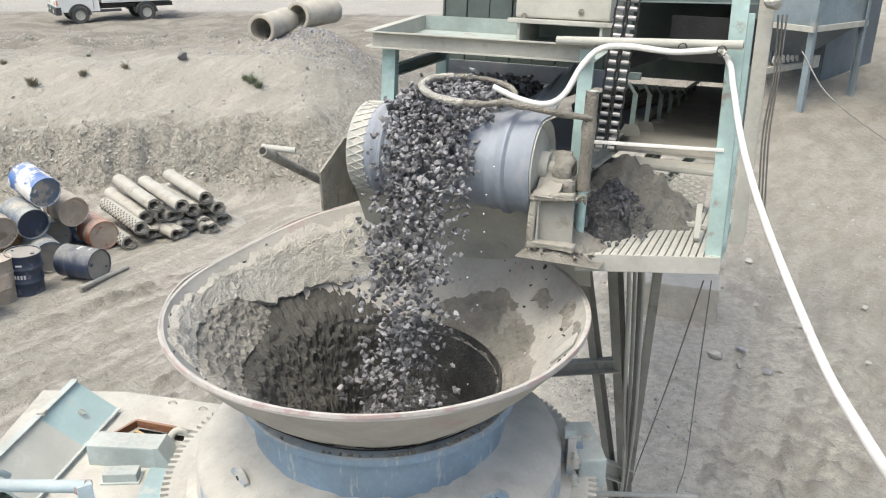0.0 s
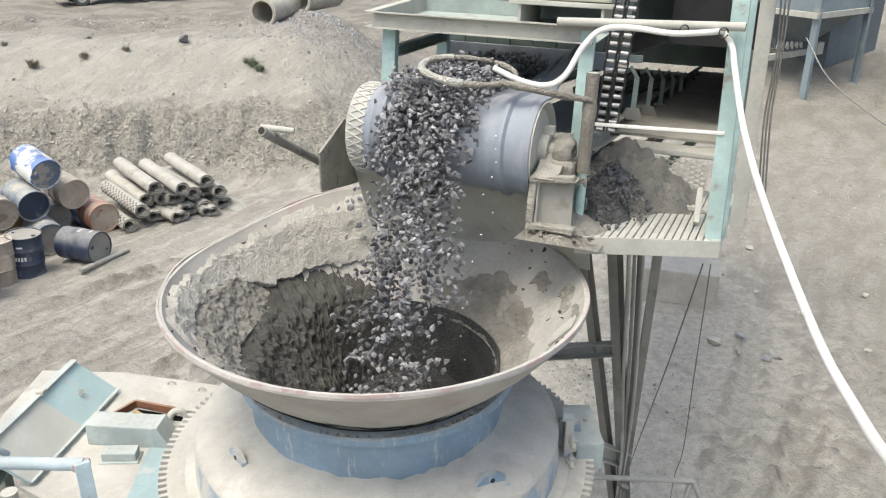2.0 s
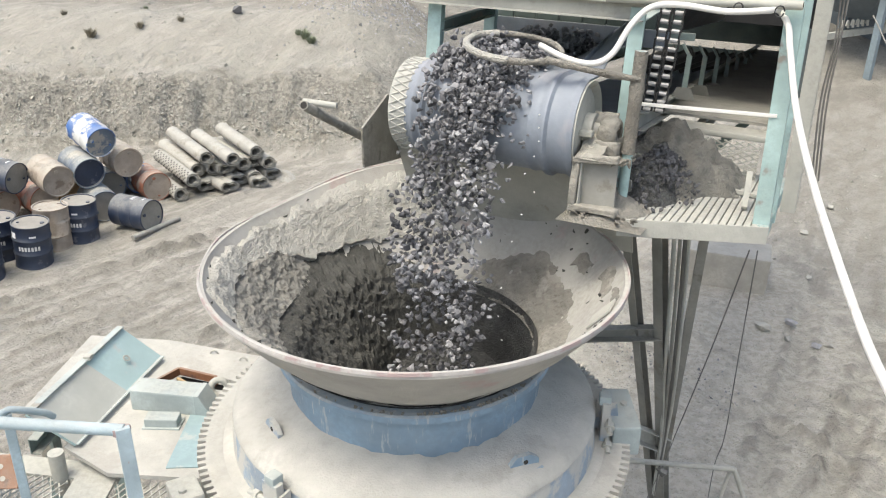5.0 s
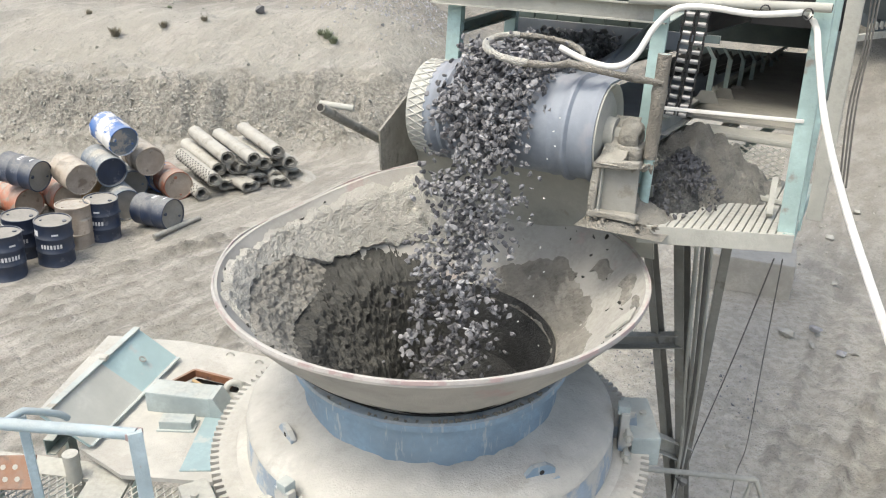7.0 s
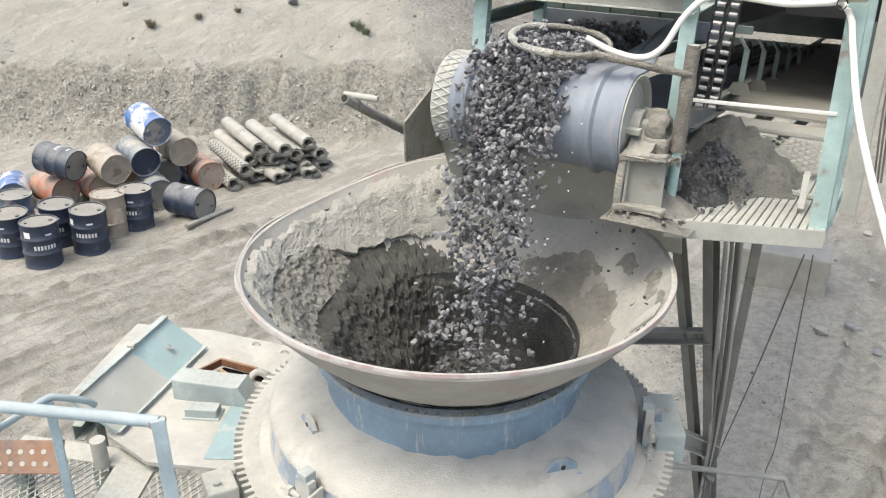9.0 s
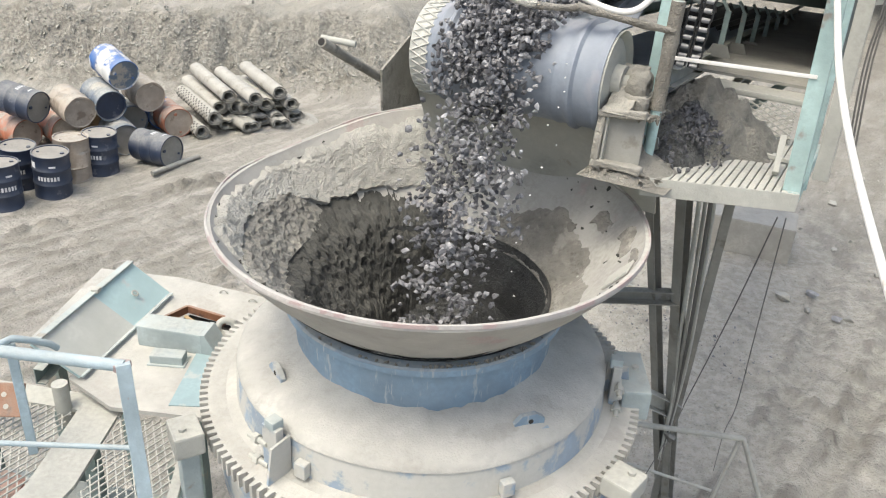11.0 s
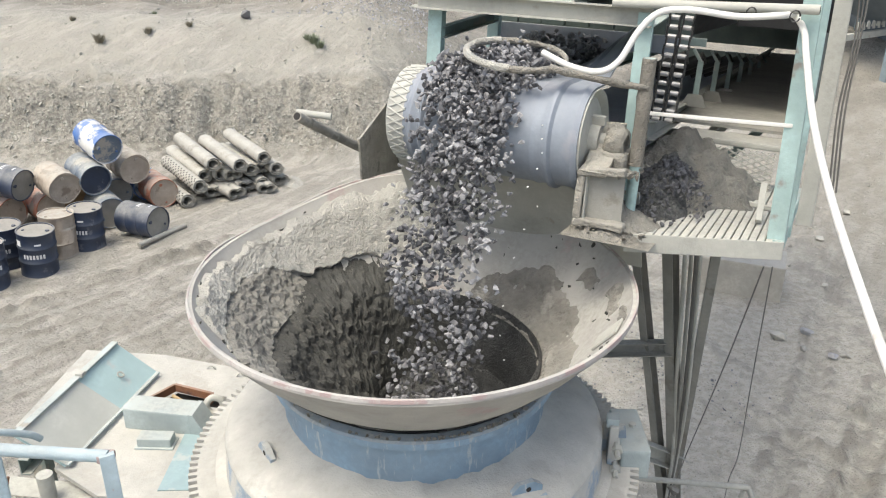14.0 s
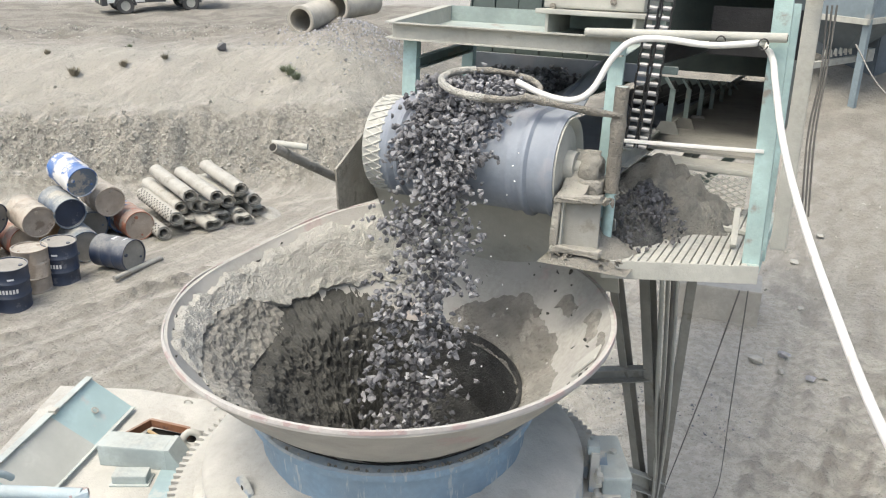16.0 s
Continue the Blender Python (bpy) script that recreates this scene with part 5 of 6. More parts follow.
def build_deck():
    d = tagged(empty("machine_deck"), "dusty pale steel deck with an open slot beside the crusher", "deck")
    part("deck_plate", poly([(-3.05, 5.56), (-2.42, 5.545), (-2.18, 5.15), (-2.33, 4.93), (-2.5, 4.7), (-3.07, 4.57)], 2.47, 2.50), CRUSHER_DUST, d, "dust-covered steel plate")
    part("deck_plate", poly([(-2.42, 5.545), (-1.61, 5.37), (-1.62, 5.02), (-1.89, 5.06), (-2.18, 5.15)], 2.472, 2.502), CRUSHER_DUST, d, "dust-covered steel plate")
    part("deck_plate", poly([(-2.5, 4.7), (-2.33, 4.93), (-1.91, 4.92), (-1.62, 4.9), (-1.64, 4.3), (-1.62, 3.98), (-2.22, 3.98), (-2.6, 4.2)], 2.468, 2.498), CRUSHER_DUST, d, "dust-covered steel plate")
    part("teal_strip", poly([(-1.925, 4.75), (-1.70, 4.72), (-1.63, 4.42), (-1.63, 4.08), (-1.88, 4.05)], 2.490, 2.505), DECK_TEAL, d, "clean grey-teal painted strip")
    # slot with rusty edges
    slot = [(-2.33, 4.93), (-2.19, 5.15), (-1.88, 5.06), (-1.91, 4.92)]
    for a, b in zip(slot, slot[1:] + slot[:1]):
        part("slot_edge", bar((*a, 2.485), (*b, 2.485), 0.022, 0.06), RUST, d, "rusty slot edge")
    # plate coloured near-black for the shade down in the slot
    part("slot_floor", poly([(-2.4, 4.85), (-2.2, 5.2), (-1.8, 5.1), (-1.85, 4.85)], 2.38, 2.40), HOLE, d)
    bm = bmesh.new()
    for i in range(14):
        x = -2.2 + i * 0.022
        box(0.008, 0.03, 0.05, (x, 4.93 + 0.0 * i, 2.46), None, 0, bm)
    part("rack_teeth", bm, BLACK_STEEL, d, "black rack teeth")
    part("girder", channel((-2.9, 4.3, 2.40), (-2.9, 5.5, 2.40), 0.12, 0.06), TEAL_DARK, d)
    for x, y in ((-2.95, 5.45), (-2.95, 4.6), (-1.75, 5.25), (-1.75, 4.1)):
        part("deck_leg", bar((x, y, gz(x, y) - 0.05), (x, y, 2.47), 0.10), TEAL_DARK, d)
    for x, y in ((-2.9, 5.2), (-2.0, 5.38), (-1.75, 5.3), (-2.75, 4.75)):
        part("plate_loop", tube([(x + 0.03 * math.cos(a), y, 2.50 + 0.03 * math.sin(a)) for a in np.linspace(0, math.pi, 8)], 0.006, 6), CREAM_STEEL, d)
    return d


build_deck()


def build_hatch():
    A, B, C, D = (Vector(p) for p in ((-2.62, 5.21, 2.80), (-2.36, 5.26, 2.53), (-2.51, 4.19, 2.53), (-2.75, 4.12, 2.80)))
    h = tagged(empty("hatch_lid", Matrix.Translation((B + C) / 2)), "open grey-teal steel hatch lid leaning on the deck", "hatch")
    n = (B - A).cross(D - A).normalized()
    if n.x < 0:
        n = -n
    o = (B + C) / 2
    bm = bmesh.new()
    f = [bm.verts.new(p - o) for p in (A, B, C, D)]
    g = [bm.verts.new(p - n * 0.02 - o) for p in (A, B, C, D)]
    bm.faces.new(f)
    bm.faces.new(g[::-1])
    for i in range(4):
        j = (i + 1) % 4
        bm.faces.new((f[i], g[i], g[j], f[j]))
    part("panel", bm, HATCH, h, "pale teal hatch panel")
    bm = bmesh.new()
    q = [A.lerp(D, 0.44), B.lerp(C, 0.44), C, D]
    fa = [bm.verts.new(p - o + n * 0.004) for p in q]
    bm.faces.new(fa)
    part("dust_film", bm, DUST_FILM, h, "dusty half of the panel")
    part("edge_strip", bar(A - o + n * 0.006, D - o + n * 0.006, 0.05, 0.012), GREY_STEEL, h)
    part("edge_strip", bar(B - o + n * 0.004, C - o + n * 0.004, 0.03, 0.012), GREY_STEEL, h)
    ctr = A * 0.38 + B * 0.40 + C * 0.12 + D * 0.10 - o
    u, v = (B - A).normalized(), (D - A).normalized()
    part("pull_ring", tube([ctr + n * 0.02 + 0.022 * (math.cos(a) * u + math.sin(a) * v) for a in np.linspace(0, 2 * math.pi, 14)[:-1]], 0.006, 7, closed=True), CREAM_STEEL, h)
    part("hinge", box(0.05, 0.05, 0.03, (A * 0.6 + D * 0.4) - o + n * 0.02, bevel=0.004), CREAM_STEEL, h)
    # the raised strip of painted panel nearer the ground, and what stands round it
    blk = tagged(part("bearing_block", box(0.46, 0.17, 0.16, bevel=0.012), GREY_STEEL, m=pose(-2.10, 4.70, 2.575, 0, 0, -4)), "grey painted bearing block on the deck", "machine part")
    part("block_wedge", prism([(0.0, -0.08), (0.12, -0.08), (0.03, 0.08), (0.0, 0.08)], 0.17, m=pose(0.228, -0.085, 0)), GREY_STEEL, blk)
    pad = tagged(part("small_cover", box(0.22, 0.10, 0.07, bevel=0.008), GREY_STEEL, m=pose(-2.06, 4.49, 2.533, 0, 0, 3)), "small grey cover plate on the deck", "cover")
    part("cover_frame", box(0.25, 0.13, 0.012, (0, 0, -0.03), bevel=0.003), GREY_STEEL, pad)
    eye = tagged(part("lifting_eye", tube([(0.055 * math.cos(a), 0.0, 0.055 * math.sin(a)) for a in np.linspace(0, 2 * math.pi, 20)[:-1]], 0.024, 10, closed=True), CREAM_STEEL, m=pose(-1.77, 4.80, 2.60, -15, 0, 15), smooth_faces=60), "thick dusty lifting eye on the deck", "eye bolt")
    part("eye_block", box(0.10, 0.09, 0.07, (-0.11, 0.02, -0.02), bevel=0.006), GREY_STEEL, eye)
    stick = tagged(part("wooden_stick", tube([(-2.12, 4.94, 2.56), (-1.73, 4.71, 2.54)], 0.012, 8), WOOD), "yellow wooden stick lying across the slot", "stick")
    can = tagged(part("pipe_stub", tube([(-2.55, 4.02, 2.30), (-2.55, 4.02, 2.60)], 0.048, 18), CREAM_STEEL, smooth_faces=40), "short dusty upright pipe stub", "pipe")
    plank = tagged(part("rusty_guard", box(0.5, 0.03, 0.20, bevel=0.006), RUST, m=pose(-2.92, 3.80, 2.60, -40, 0, 8)), "rusty perforated guard strip", "guard")
    for i in range(12):
        part("guard_hole", tube([(-0.21 + 0.07 * (i % 6) + 0.02 * (i // 6), -0.018, 0.03 - 0.07 * (i // 6)), (-0.21 + 0.07 * (i % 6) + 0.02 * (i // 6), 0.018, 0.03 - 0.07 * (i // 6))], 0.016, 8), CREAM_STEEL, plank)


build_hatch()


def diamonds(outline, z, pitch, slope, strand, bm):
    """Expanded metal inside a convex outline (x, y), as thin strands."""
    def clip(p, d):
        t0, t1 = -50.0, 50.0
        n = len(outline)
        area = sum(outline[i][0] * outline[(i + 1) % n][1] - outline[(i + 1) % n][0] * outline[i][1] for i in range(n))
        for i in range(n):
            a, b = outline[i], outline[(i + 1) % n]
            e = (b[0] - a[0], b[1] - a[1])
            nx, ny = (-e[1], e[0]) if area > 0 else (e[1], -e[0])
            den = d[0] * nx + d[1] * ny
            num = (p[0] - a[0]) * nx + (p[1] - a[1]) * ny
            if abs(den) < 1e-9:
                if num < 0:
                    return None
                continue
            t = -num / den
            if den > 0:
                t0 = max(t0, t)
            else:
                t1 = min(t1, t)
        return (t0, t1) if t1 - t0 > 0.01 else None
    cx = sum(p[0] for p in outline) / len(outline)
    cy = sum(p[1] for p in outline) / len(outline)
    for s in (1, -1):
        d = (math.cos(radians(slope)), s * math.sin(radians(slope)))
        for k in range(-60, 61):
            p = (cx + k * pitch, cy)
            c = clip(p, d)
            if c:
                bar((p[0] + d[0] * c[0], p[1] + d[1] * c[0], z), (p[0] + d[0] * c[1], p[1] + d[1] * c[1], z + 0.003 * s), strand, strand * 1.3, bm, bevel=0)
    return bm


def build_walkway():
    w = tagged(empty("mesh_walkway"), "expanded metal walkway with dusty flat frame bars", "walkway")
    left = [(-3.15, 4.10), (-2.50, 4.08), (-2.42, 3.36), (-2.75, 2.6), (-3.6, 2.6)]
    right = [(-2.18, 4.0), (-1.74, 4.03), (-1.60, 3.5), (-1.55, 2.8), (-2.05, 2.8)]
    part("mesh", diamonds(left, 2.40, 0.052, 62, 0.007, bmesh.new()), CREAM_STEEL, w, "pale expanded metal")
    part("mesh", diamonds(right, 2.40, 0.052, 62, 0.007, bmesh.new()), CREAM_STEEL, w, "pale expanded metal")
    part("frame_bar", poly([(-3.2, 4.22), (-2.2, 4.16), (-2.18, 4.0), (-3.2, 4.06)], 2.39, 2.412), CREAM_STEEL, w, "dusty flat bar")
    part("frame_bar", poly([(-2.46, 4.09), (-2.2, 4.07), (-2.16, 3.4), (-2.3, 2.6), (-2.62, 2.6), (-2.42, 3.36)], 2.392, 2.416), CREAM_STEEL, w, "dusty flat bar")
    part("frame_bar", bar((-1.72, 4.0, 2.40), (-1.52, 3.0, 2.40), 0.06, 0.03), CREAM_STEEL, w)
    for x, y in ((-2.35, 3.9), (-3.1, 4.0), (-1.7, 3.7), (-3.1, 2.7)):
        part("leg", bar((x, y, gz(x, y) - 0.05), (x, y, 2.385), 0.08), TEAL_DARK, w)
    junk = tagged(part("old_casting", rock(0.42, 17, 0.6, at=(-2.95, 3.75, 0.0), points=22), MOTOR_RED, m=pose(0, 0, 1.9)), "faded red casting below the mesh walkway", "casting")
    shelf = tagged(part("lower_plate", poly([(-3.9, 2.4), (-1.5, 2.4), (-1.55, 4.0), (-3.9, 4.15)], 1.70, 1.76), GREY_STEEL), "dusty steel plate below the walkway", "plate")
    for x, y in ((-3.7, 2.6), (-1.7, 2.6), (-3.7, 3.9)):
        part("plate_leg", bar((x, y, -0.05), (x, y, 1.71), 0.08), TEAL_DARK, shelf)
    rail = tagged(empty("guard_rail"), "pale blue steel guard rail with chipped paint", "railing")
    part("top_rail", tube([(-3.4, 3.16, 3.50), (-2.34, 3.258, 3.40), (-1.70, 3.30, 3.362)], 0.031, 16), RAIL, rail, smooth_faces=50)
    part("mid_rail", tube([(-3.0, 2.90, 3.02), (-2.30, 3.10, 2.96), (-1.66, 3.22, 2.92)], 0.014, 10), RAIL, rail, smooth_faces=50)
    part("post", bar((-1.70, 3.29, 3.385), (-1.58, 3.10, 2.38), 0.07, 0.055), RAIL, rail)
    part("rail_cap", box(0.07, 0.07, 0.045, (-1.71, 3.30, 3.36), bevel=0.012), RAIL_END, rail, "rusty pink weld at the rail end")
    part("post", bar((-2.545, 3.66, 3.15), (-2.52, 3.62, 2.41), 0.05, 0.05), RAIL, rail)
    part("back_rail", tube(curve_points([(-2.62, 3.00, 3.28), (-2.57, 3.5, 3.19), (-2.548, 3.65, 3.167), (-2.52, 3.69, 3.155), (-2.428, 3.805, 3.06), (-2.40, 3.85, 3.0)], 4), 0.02, 10), RAIL, rail, smooth_faces=50)


build_walkway()

# ---- oil drums ----


def build_drum(paint, lid, label, bars=True, open_end=False, dented=False):
    d = tagged(empty("oil_drum"), label, "drum", "old oil drums")
    r, h = 0.278, 0.73
    prof = [(0.0, 0.012), (r - 0.02, 0.012), (r - 0.01, 0.0), (r + 0.004, 0.0), (r + 0.004, 0.018), (r, 0.024)]
    for k in (0.25, 0.49):
        prof += [(r, k - 0.02), (r + 0.011, k - 0.006), (r + 0.011, k + 0.006), (r, k + 0.02)]
    prof += [(r, h - 0.024), (r + 0.004, h - 0.018), (r + 0.004, h), (r - 0.012, h), (r - 0.014, h - 0.02)]
    dent = None
    if dented:
        dent = lambda a, i: (-0.05 * max(0.0, noise.noise(Vector((math.cos(a) * 1.5, math.sin(a) * 1.5, i * 0.22)))) if i > 1 else 0, 0)
    part("shell", lathe(prof, 40, wob=dent), paint, d, smooth_faces=40)
    if open_end:
        # shallow disc in dark navy: shade of the hollow put into the colour
        part("inside", lathe([(r - 0.014, h - 0.02), (r - 0.02, h - 0.06), (0.0, h - 0.07)], 40), DRUM_NAVY, d, "open inside, darkened for its depth", smooth_faces=40)
    else:
        part("lid", lathe([(r - 0.012, h - 0.018), (r - 0.03, h - 0.022), (0.12, h - 0.02), (0.0, h - 0.018)], 40), lid, d, "dusty lid", smooth_faces=40)
        part("bung", lathe([(0.0, h - 0.004), (0.03, h - 0.004), (0.034, h - 0.022)], 14), paint, d, m=pose(0.17, 0.05, 0))
        part("bung", lathe([(0.0, h - 0.004), (0.018, h - 0.004), (0.022, h - 0.022)], 12), paint, d, m=pose(-0.18, -0.04, 0))
    if bars:
        def patch(name, a0, a1, z0, z1, mt, lb):
            bm = bmesh.new()
            n = 8
            for i in range(n):
                a, b = radians(a0 + (a1 - a0) * i / n), radians(a0 + (a1 - a0) * (i + 1) / n)
                q = r + 0.0025
                bm.faces.new([bm.verts.new((q * math.cos(t), q * math.sin(t), z)) for t, z in ((a, z0), (b, z0), (b, z1), (a, z1))])
            part(name, bm, mt, d, lb)
        for q in range(7):
            patch("print_bar", -104 + 10 * q, -97.5 + 10 * q, 0.335, 0.405, PRINT, "bar of faded white print")
        patch("print_bar", -66, -46, 0.56, 0.59, PRINT, "")
        patch("paper_label", -134, -112, 0.53, 0.63, PAPER, "white paper label")
    return d


KINDS = {
    "navy": build_drum(DRUM_NAVY, DRUM_LID, "navy blue steel oil drum with white printing"),
    "open": build_drum(DRUM_SLATE, DRUM_LID, "slate blue oil drum lying open-ended on the pile", False, True),
    "slate": build_drum(DRUM_SLATE, DRUM_LID, "dusty slate blue oil drum on the pile", False),
    "bright": build_drum(DRUM_BLUE, DRUM_SLATE, "bright blue and white oil drum on top of the pile", False),
    "tan": build_drum(DRUM_TAN, DRUM_TAN, "dented tan oil drum smeared with dirt", False, dented=True),
    "rust": build_drum(DRUM_RUST, DRUM_TAN, "rusty orange-red oil drum", False),
    "ochre": build_drum(DRUM_TAN, DRUM_OCHRE, "brown oil drum with an ochre lid", False),
}
used = set()


def put_drum(kind, m):
    if kind in used:
        return copy_thing(KINDS[kind], m)
    used.add(kind)
    KINDS[kind].matrix_basis = m
    return KINDS[kind]


for kind, x, y, turn in (("navy", -7.69, 11.10, 24), ("navy", -7.88, 11.90, -6), ("navy", -7.22, 11.70, -2), ("navy", -6.93, 12.74, -24), ("tan", -7.22, 12.36, 50), ("navy", -8.40, 11.45, -30), ("slate", -8.75, 12.1, 0)):
    put_drum(kind, pose(x, y, gz(x, y) - 0.01, RND.uniform(-1.5, 1.5), RND.uniform(2, 5), turn + 0))
for kind, x, y, z, yaw, tip in (("navy", -8.20, 13.25, 0.84, 77, 8), ("tan", -7.48, 13.3, 0.80, 50, 4), ("open", -7.09, 13.66, 0.84, 47, 6), ("bright", -6.92, 13.93, 1.33, 52, 12), ("tan", -6.70, 14.40, 0.80, 47, 2), ("ochre", -7.62, 13.95, 0.285, 42, 0), ("slate", -7.12, 14.42, 0.285, 37, 0), ("bright", -6.72, 14.88, 0.285, 40, 0), ("rust", -6.28, 14.55, 0.285, 44, 0), ("rust", -8.55, 13.32, 0.285, 62, 0), ("rust", -7.98, 13.62, 0.285, 52, 0), ("navy", -5.83, 13.15, 0.285, 70, 0), ("bright", -9.34, 12.96, 0.285, 32, 0), ("slate", -6.82, 13.5, 0.285, 42, 0), ("rust", -9.0, 14.1, 0.285, 47, 0), ("slate", -8.2, 14.4, 0.285, 37, 0)):
    # lying drums: the lid faces the yard
    put_drum(kind, Matrix.Translation((x, y, z + gz(x, y) * 0.5)) @ pose(0, 0, 0, 0, 0, yaw) @ pose(0, 0, 0, 90 + tip, 0, 0) @ pose(0, 0, -0.73, 0, 0, RND.uniform(140, 170) if kind == "navy" else RND.uniform(0, 360)))
stick = tagged(part("steel_pipe", tube([(-6.03, 12.72, 0.05), (-5.55, 13.62, 0.06)], 0.045, 12), LEG_STEEL, smooth_faces=40), "dull brown pipe lying in front of the drums", "pipe")

# ---- worn screen tubes ----


def build_tube(name, label, perforated, squash, length=1.75, r=0.155):
    t = tagged(empty("screen_tube"), label, "steel tube", "pile of rolled screens")
    bm = bmesh.new()
    turns, seg = 2.3, 26
    rows = []
    for k in range(int(turns * seg) + 1):
        a = 2 * math.pi * k / seg
        q = r - 0.034 * k / seg + 0.02 * squash * math.cos(2 * a) + 0.007 * noise.noise(Vector((math.cos(a) * 2, math.sin(a) * 2, squash + k * 0.05)))
        z0, z1 = 0.035 * noise.noise(Vector((k * 0.31, squash, 0))), length + 0.04 * noise.noise(Vector((k * 0.27, squash, 5)))
        rows.append([bm.verts.new((w * math.cos(a), w * math.sin(a), z)) for w, z in ((q, z0), (q, z1), (q - 0.013, z1), (q - 0.013, z0))])
    for A, B in zip(rows, rows[1:]):
        for i in range(4):
            bm.faces.new((A[i], B[i], B[(i + 1) % 4], A[(i + 1) % 4]))
    bm.faces.new(rows[0])
    bm.faces.new(rows[-1][::-1])
    part("tube_wall", bm, TUBE, t, smooth_faces=40)
    if perforated:
        # flat dark discs on the wall, coloured as the shade of punched holes
        me_bm = tube([(0, 0, -0.002), (0, 0, 0.003)], 0.019, 6)
        me = bpy.data.meshes.new("perforation")
        me_bm.to_mesh(me)
        me_bm.free()
        me.materials.append(HOLE)
        for i in range(24):
            for j in range(7):
                a = radians(-60 + 34 * j + 17 * (i % 2) + 90)
                rr = r + 0.002 - 0.034 * (a % (2 * math.pi)) / (2 * math.pi) + 0.02 * squash * math.cos(2 * a)
                piece("perforation", me, t, Matrix.Translation((rr * math.cos(a), rr * math.sin(a), 0.06 + i * 0.07)) @ Vector((math.cos(a), math.sin(a), 0)).to_track_quat("Z", "Y").to_matrix().to_4x4())
    return t


TUBES = [build_tube("screen_tube", "rolled perforated screen tube in a dusty pile", True, 0.3), build_tube("screen_tube", "dusty rolled steel tube in a pile", False, 0.6), build_tube("screen_tube", "flattened dusty steel tube in a pile", False, 2.6)]
first = [True, True, True]
for kind, x, y, z, yaw, tip in ((0, -5.86, 14.62, 0.16, 42, 0), (0, -5.64, 14.75, 0.40, 41, 1), (1, -5.46, 15.10, 0.72, 41, 3), (1, -5.70, 15.2, 0.43, 41, 2), (1, -5.40, 15.3, 0.44, 39, 1), (1, -4.91, 15.02, 0.70, 41, 2), (2, -5.18, 15.35, 0.42, 43, 0), (2, -5.50, 15.1, 0.16, 40, 0), (1, -5.22, 15.22, 0.15, 39, 0), (2, -4.93, 15.33, 0.16, 41, 0), (2, -4.72, 15.75, 0.40, 42, 0), (1, -4.42, 15.75, 0.42, 39, 1), (1, -4.66, 15.55, 0.15, 38, 0), (2, -4.38, 15.85, 0.13, 43, 0), (1, -4.86, 15.5, 0.44, 44, 2), (2, -4.55, 15.42, 0.12, 36, 0), (2, -5.02, 15.0, 0.14, 46, 0), (1, -4.62, 15.62, 0.66, 40, 2)):
    m = Matrix.Translation((x, y, z + gz(x, y))) @ pose(0, 0, 0, 0, 0, yaw) @ pose(0, 0, 0, -90 + tip, 0, 0)
    if first[kind]:
        TUBES[kind].matrix_basis = m
        first[kind] = False
    else:
        copy_thing(TUBES[kind], m)
scrap = heap("scrap_strip", "", -4.28, 16.1, 0.0, 0.3, 0.28, 0.20, TUBE, 9, n=18)
tagged(scrap, "crumpled dusty screen scrap beside the tubes", "scrap")

# ---- terrace: concrete pipes, truck ----


def build_concrete_pipe(m, label):
    p = tagged(empty("concrete_pipe", m), label, "concrete pipe", "concrete pipes on the terrace")
    part("barrel", lathe([(0.30, 0.0), (0.36, 0.0), (0.37, 0.03), (0.37, 1.6), (0.30, 1.6)], 40, closed=True), CONCRETE, p, smooth_faces=40)
    part("socket", lathe([(0.365, 0.0), (0.39, 0.01), (0.39, 0.12), (0.365, 0.17)], 40, closed=True), CONCRETE, p, smooth_faces=40)
    return p


def lying(x, y, z, yaw, tip=0):
    return Matrix.Translation((x, y, z)) @ pose(0, 0, 0, 0, 0, yaw) @ pose(0, 0, 0, -90 + tip, 0, 0)


build_concrete_pipe(lying(-4.85, 22.9, gz(-4.85, 22.9) + 0.30, -16, 2), "weathered concrete pipe lying open end forward")
build_concrete_pipe(lying(-4.05, 24.1, gz(-4.05, 24.1) + 0.30, -30, 1), "weathered concrete pipe lying behind the first")


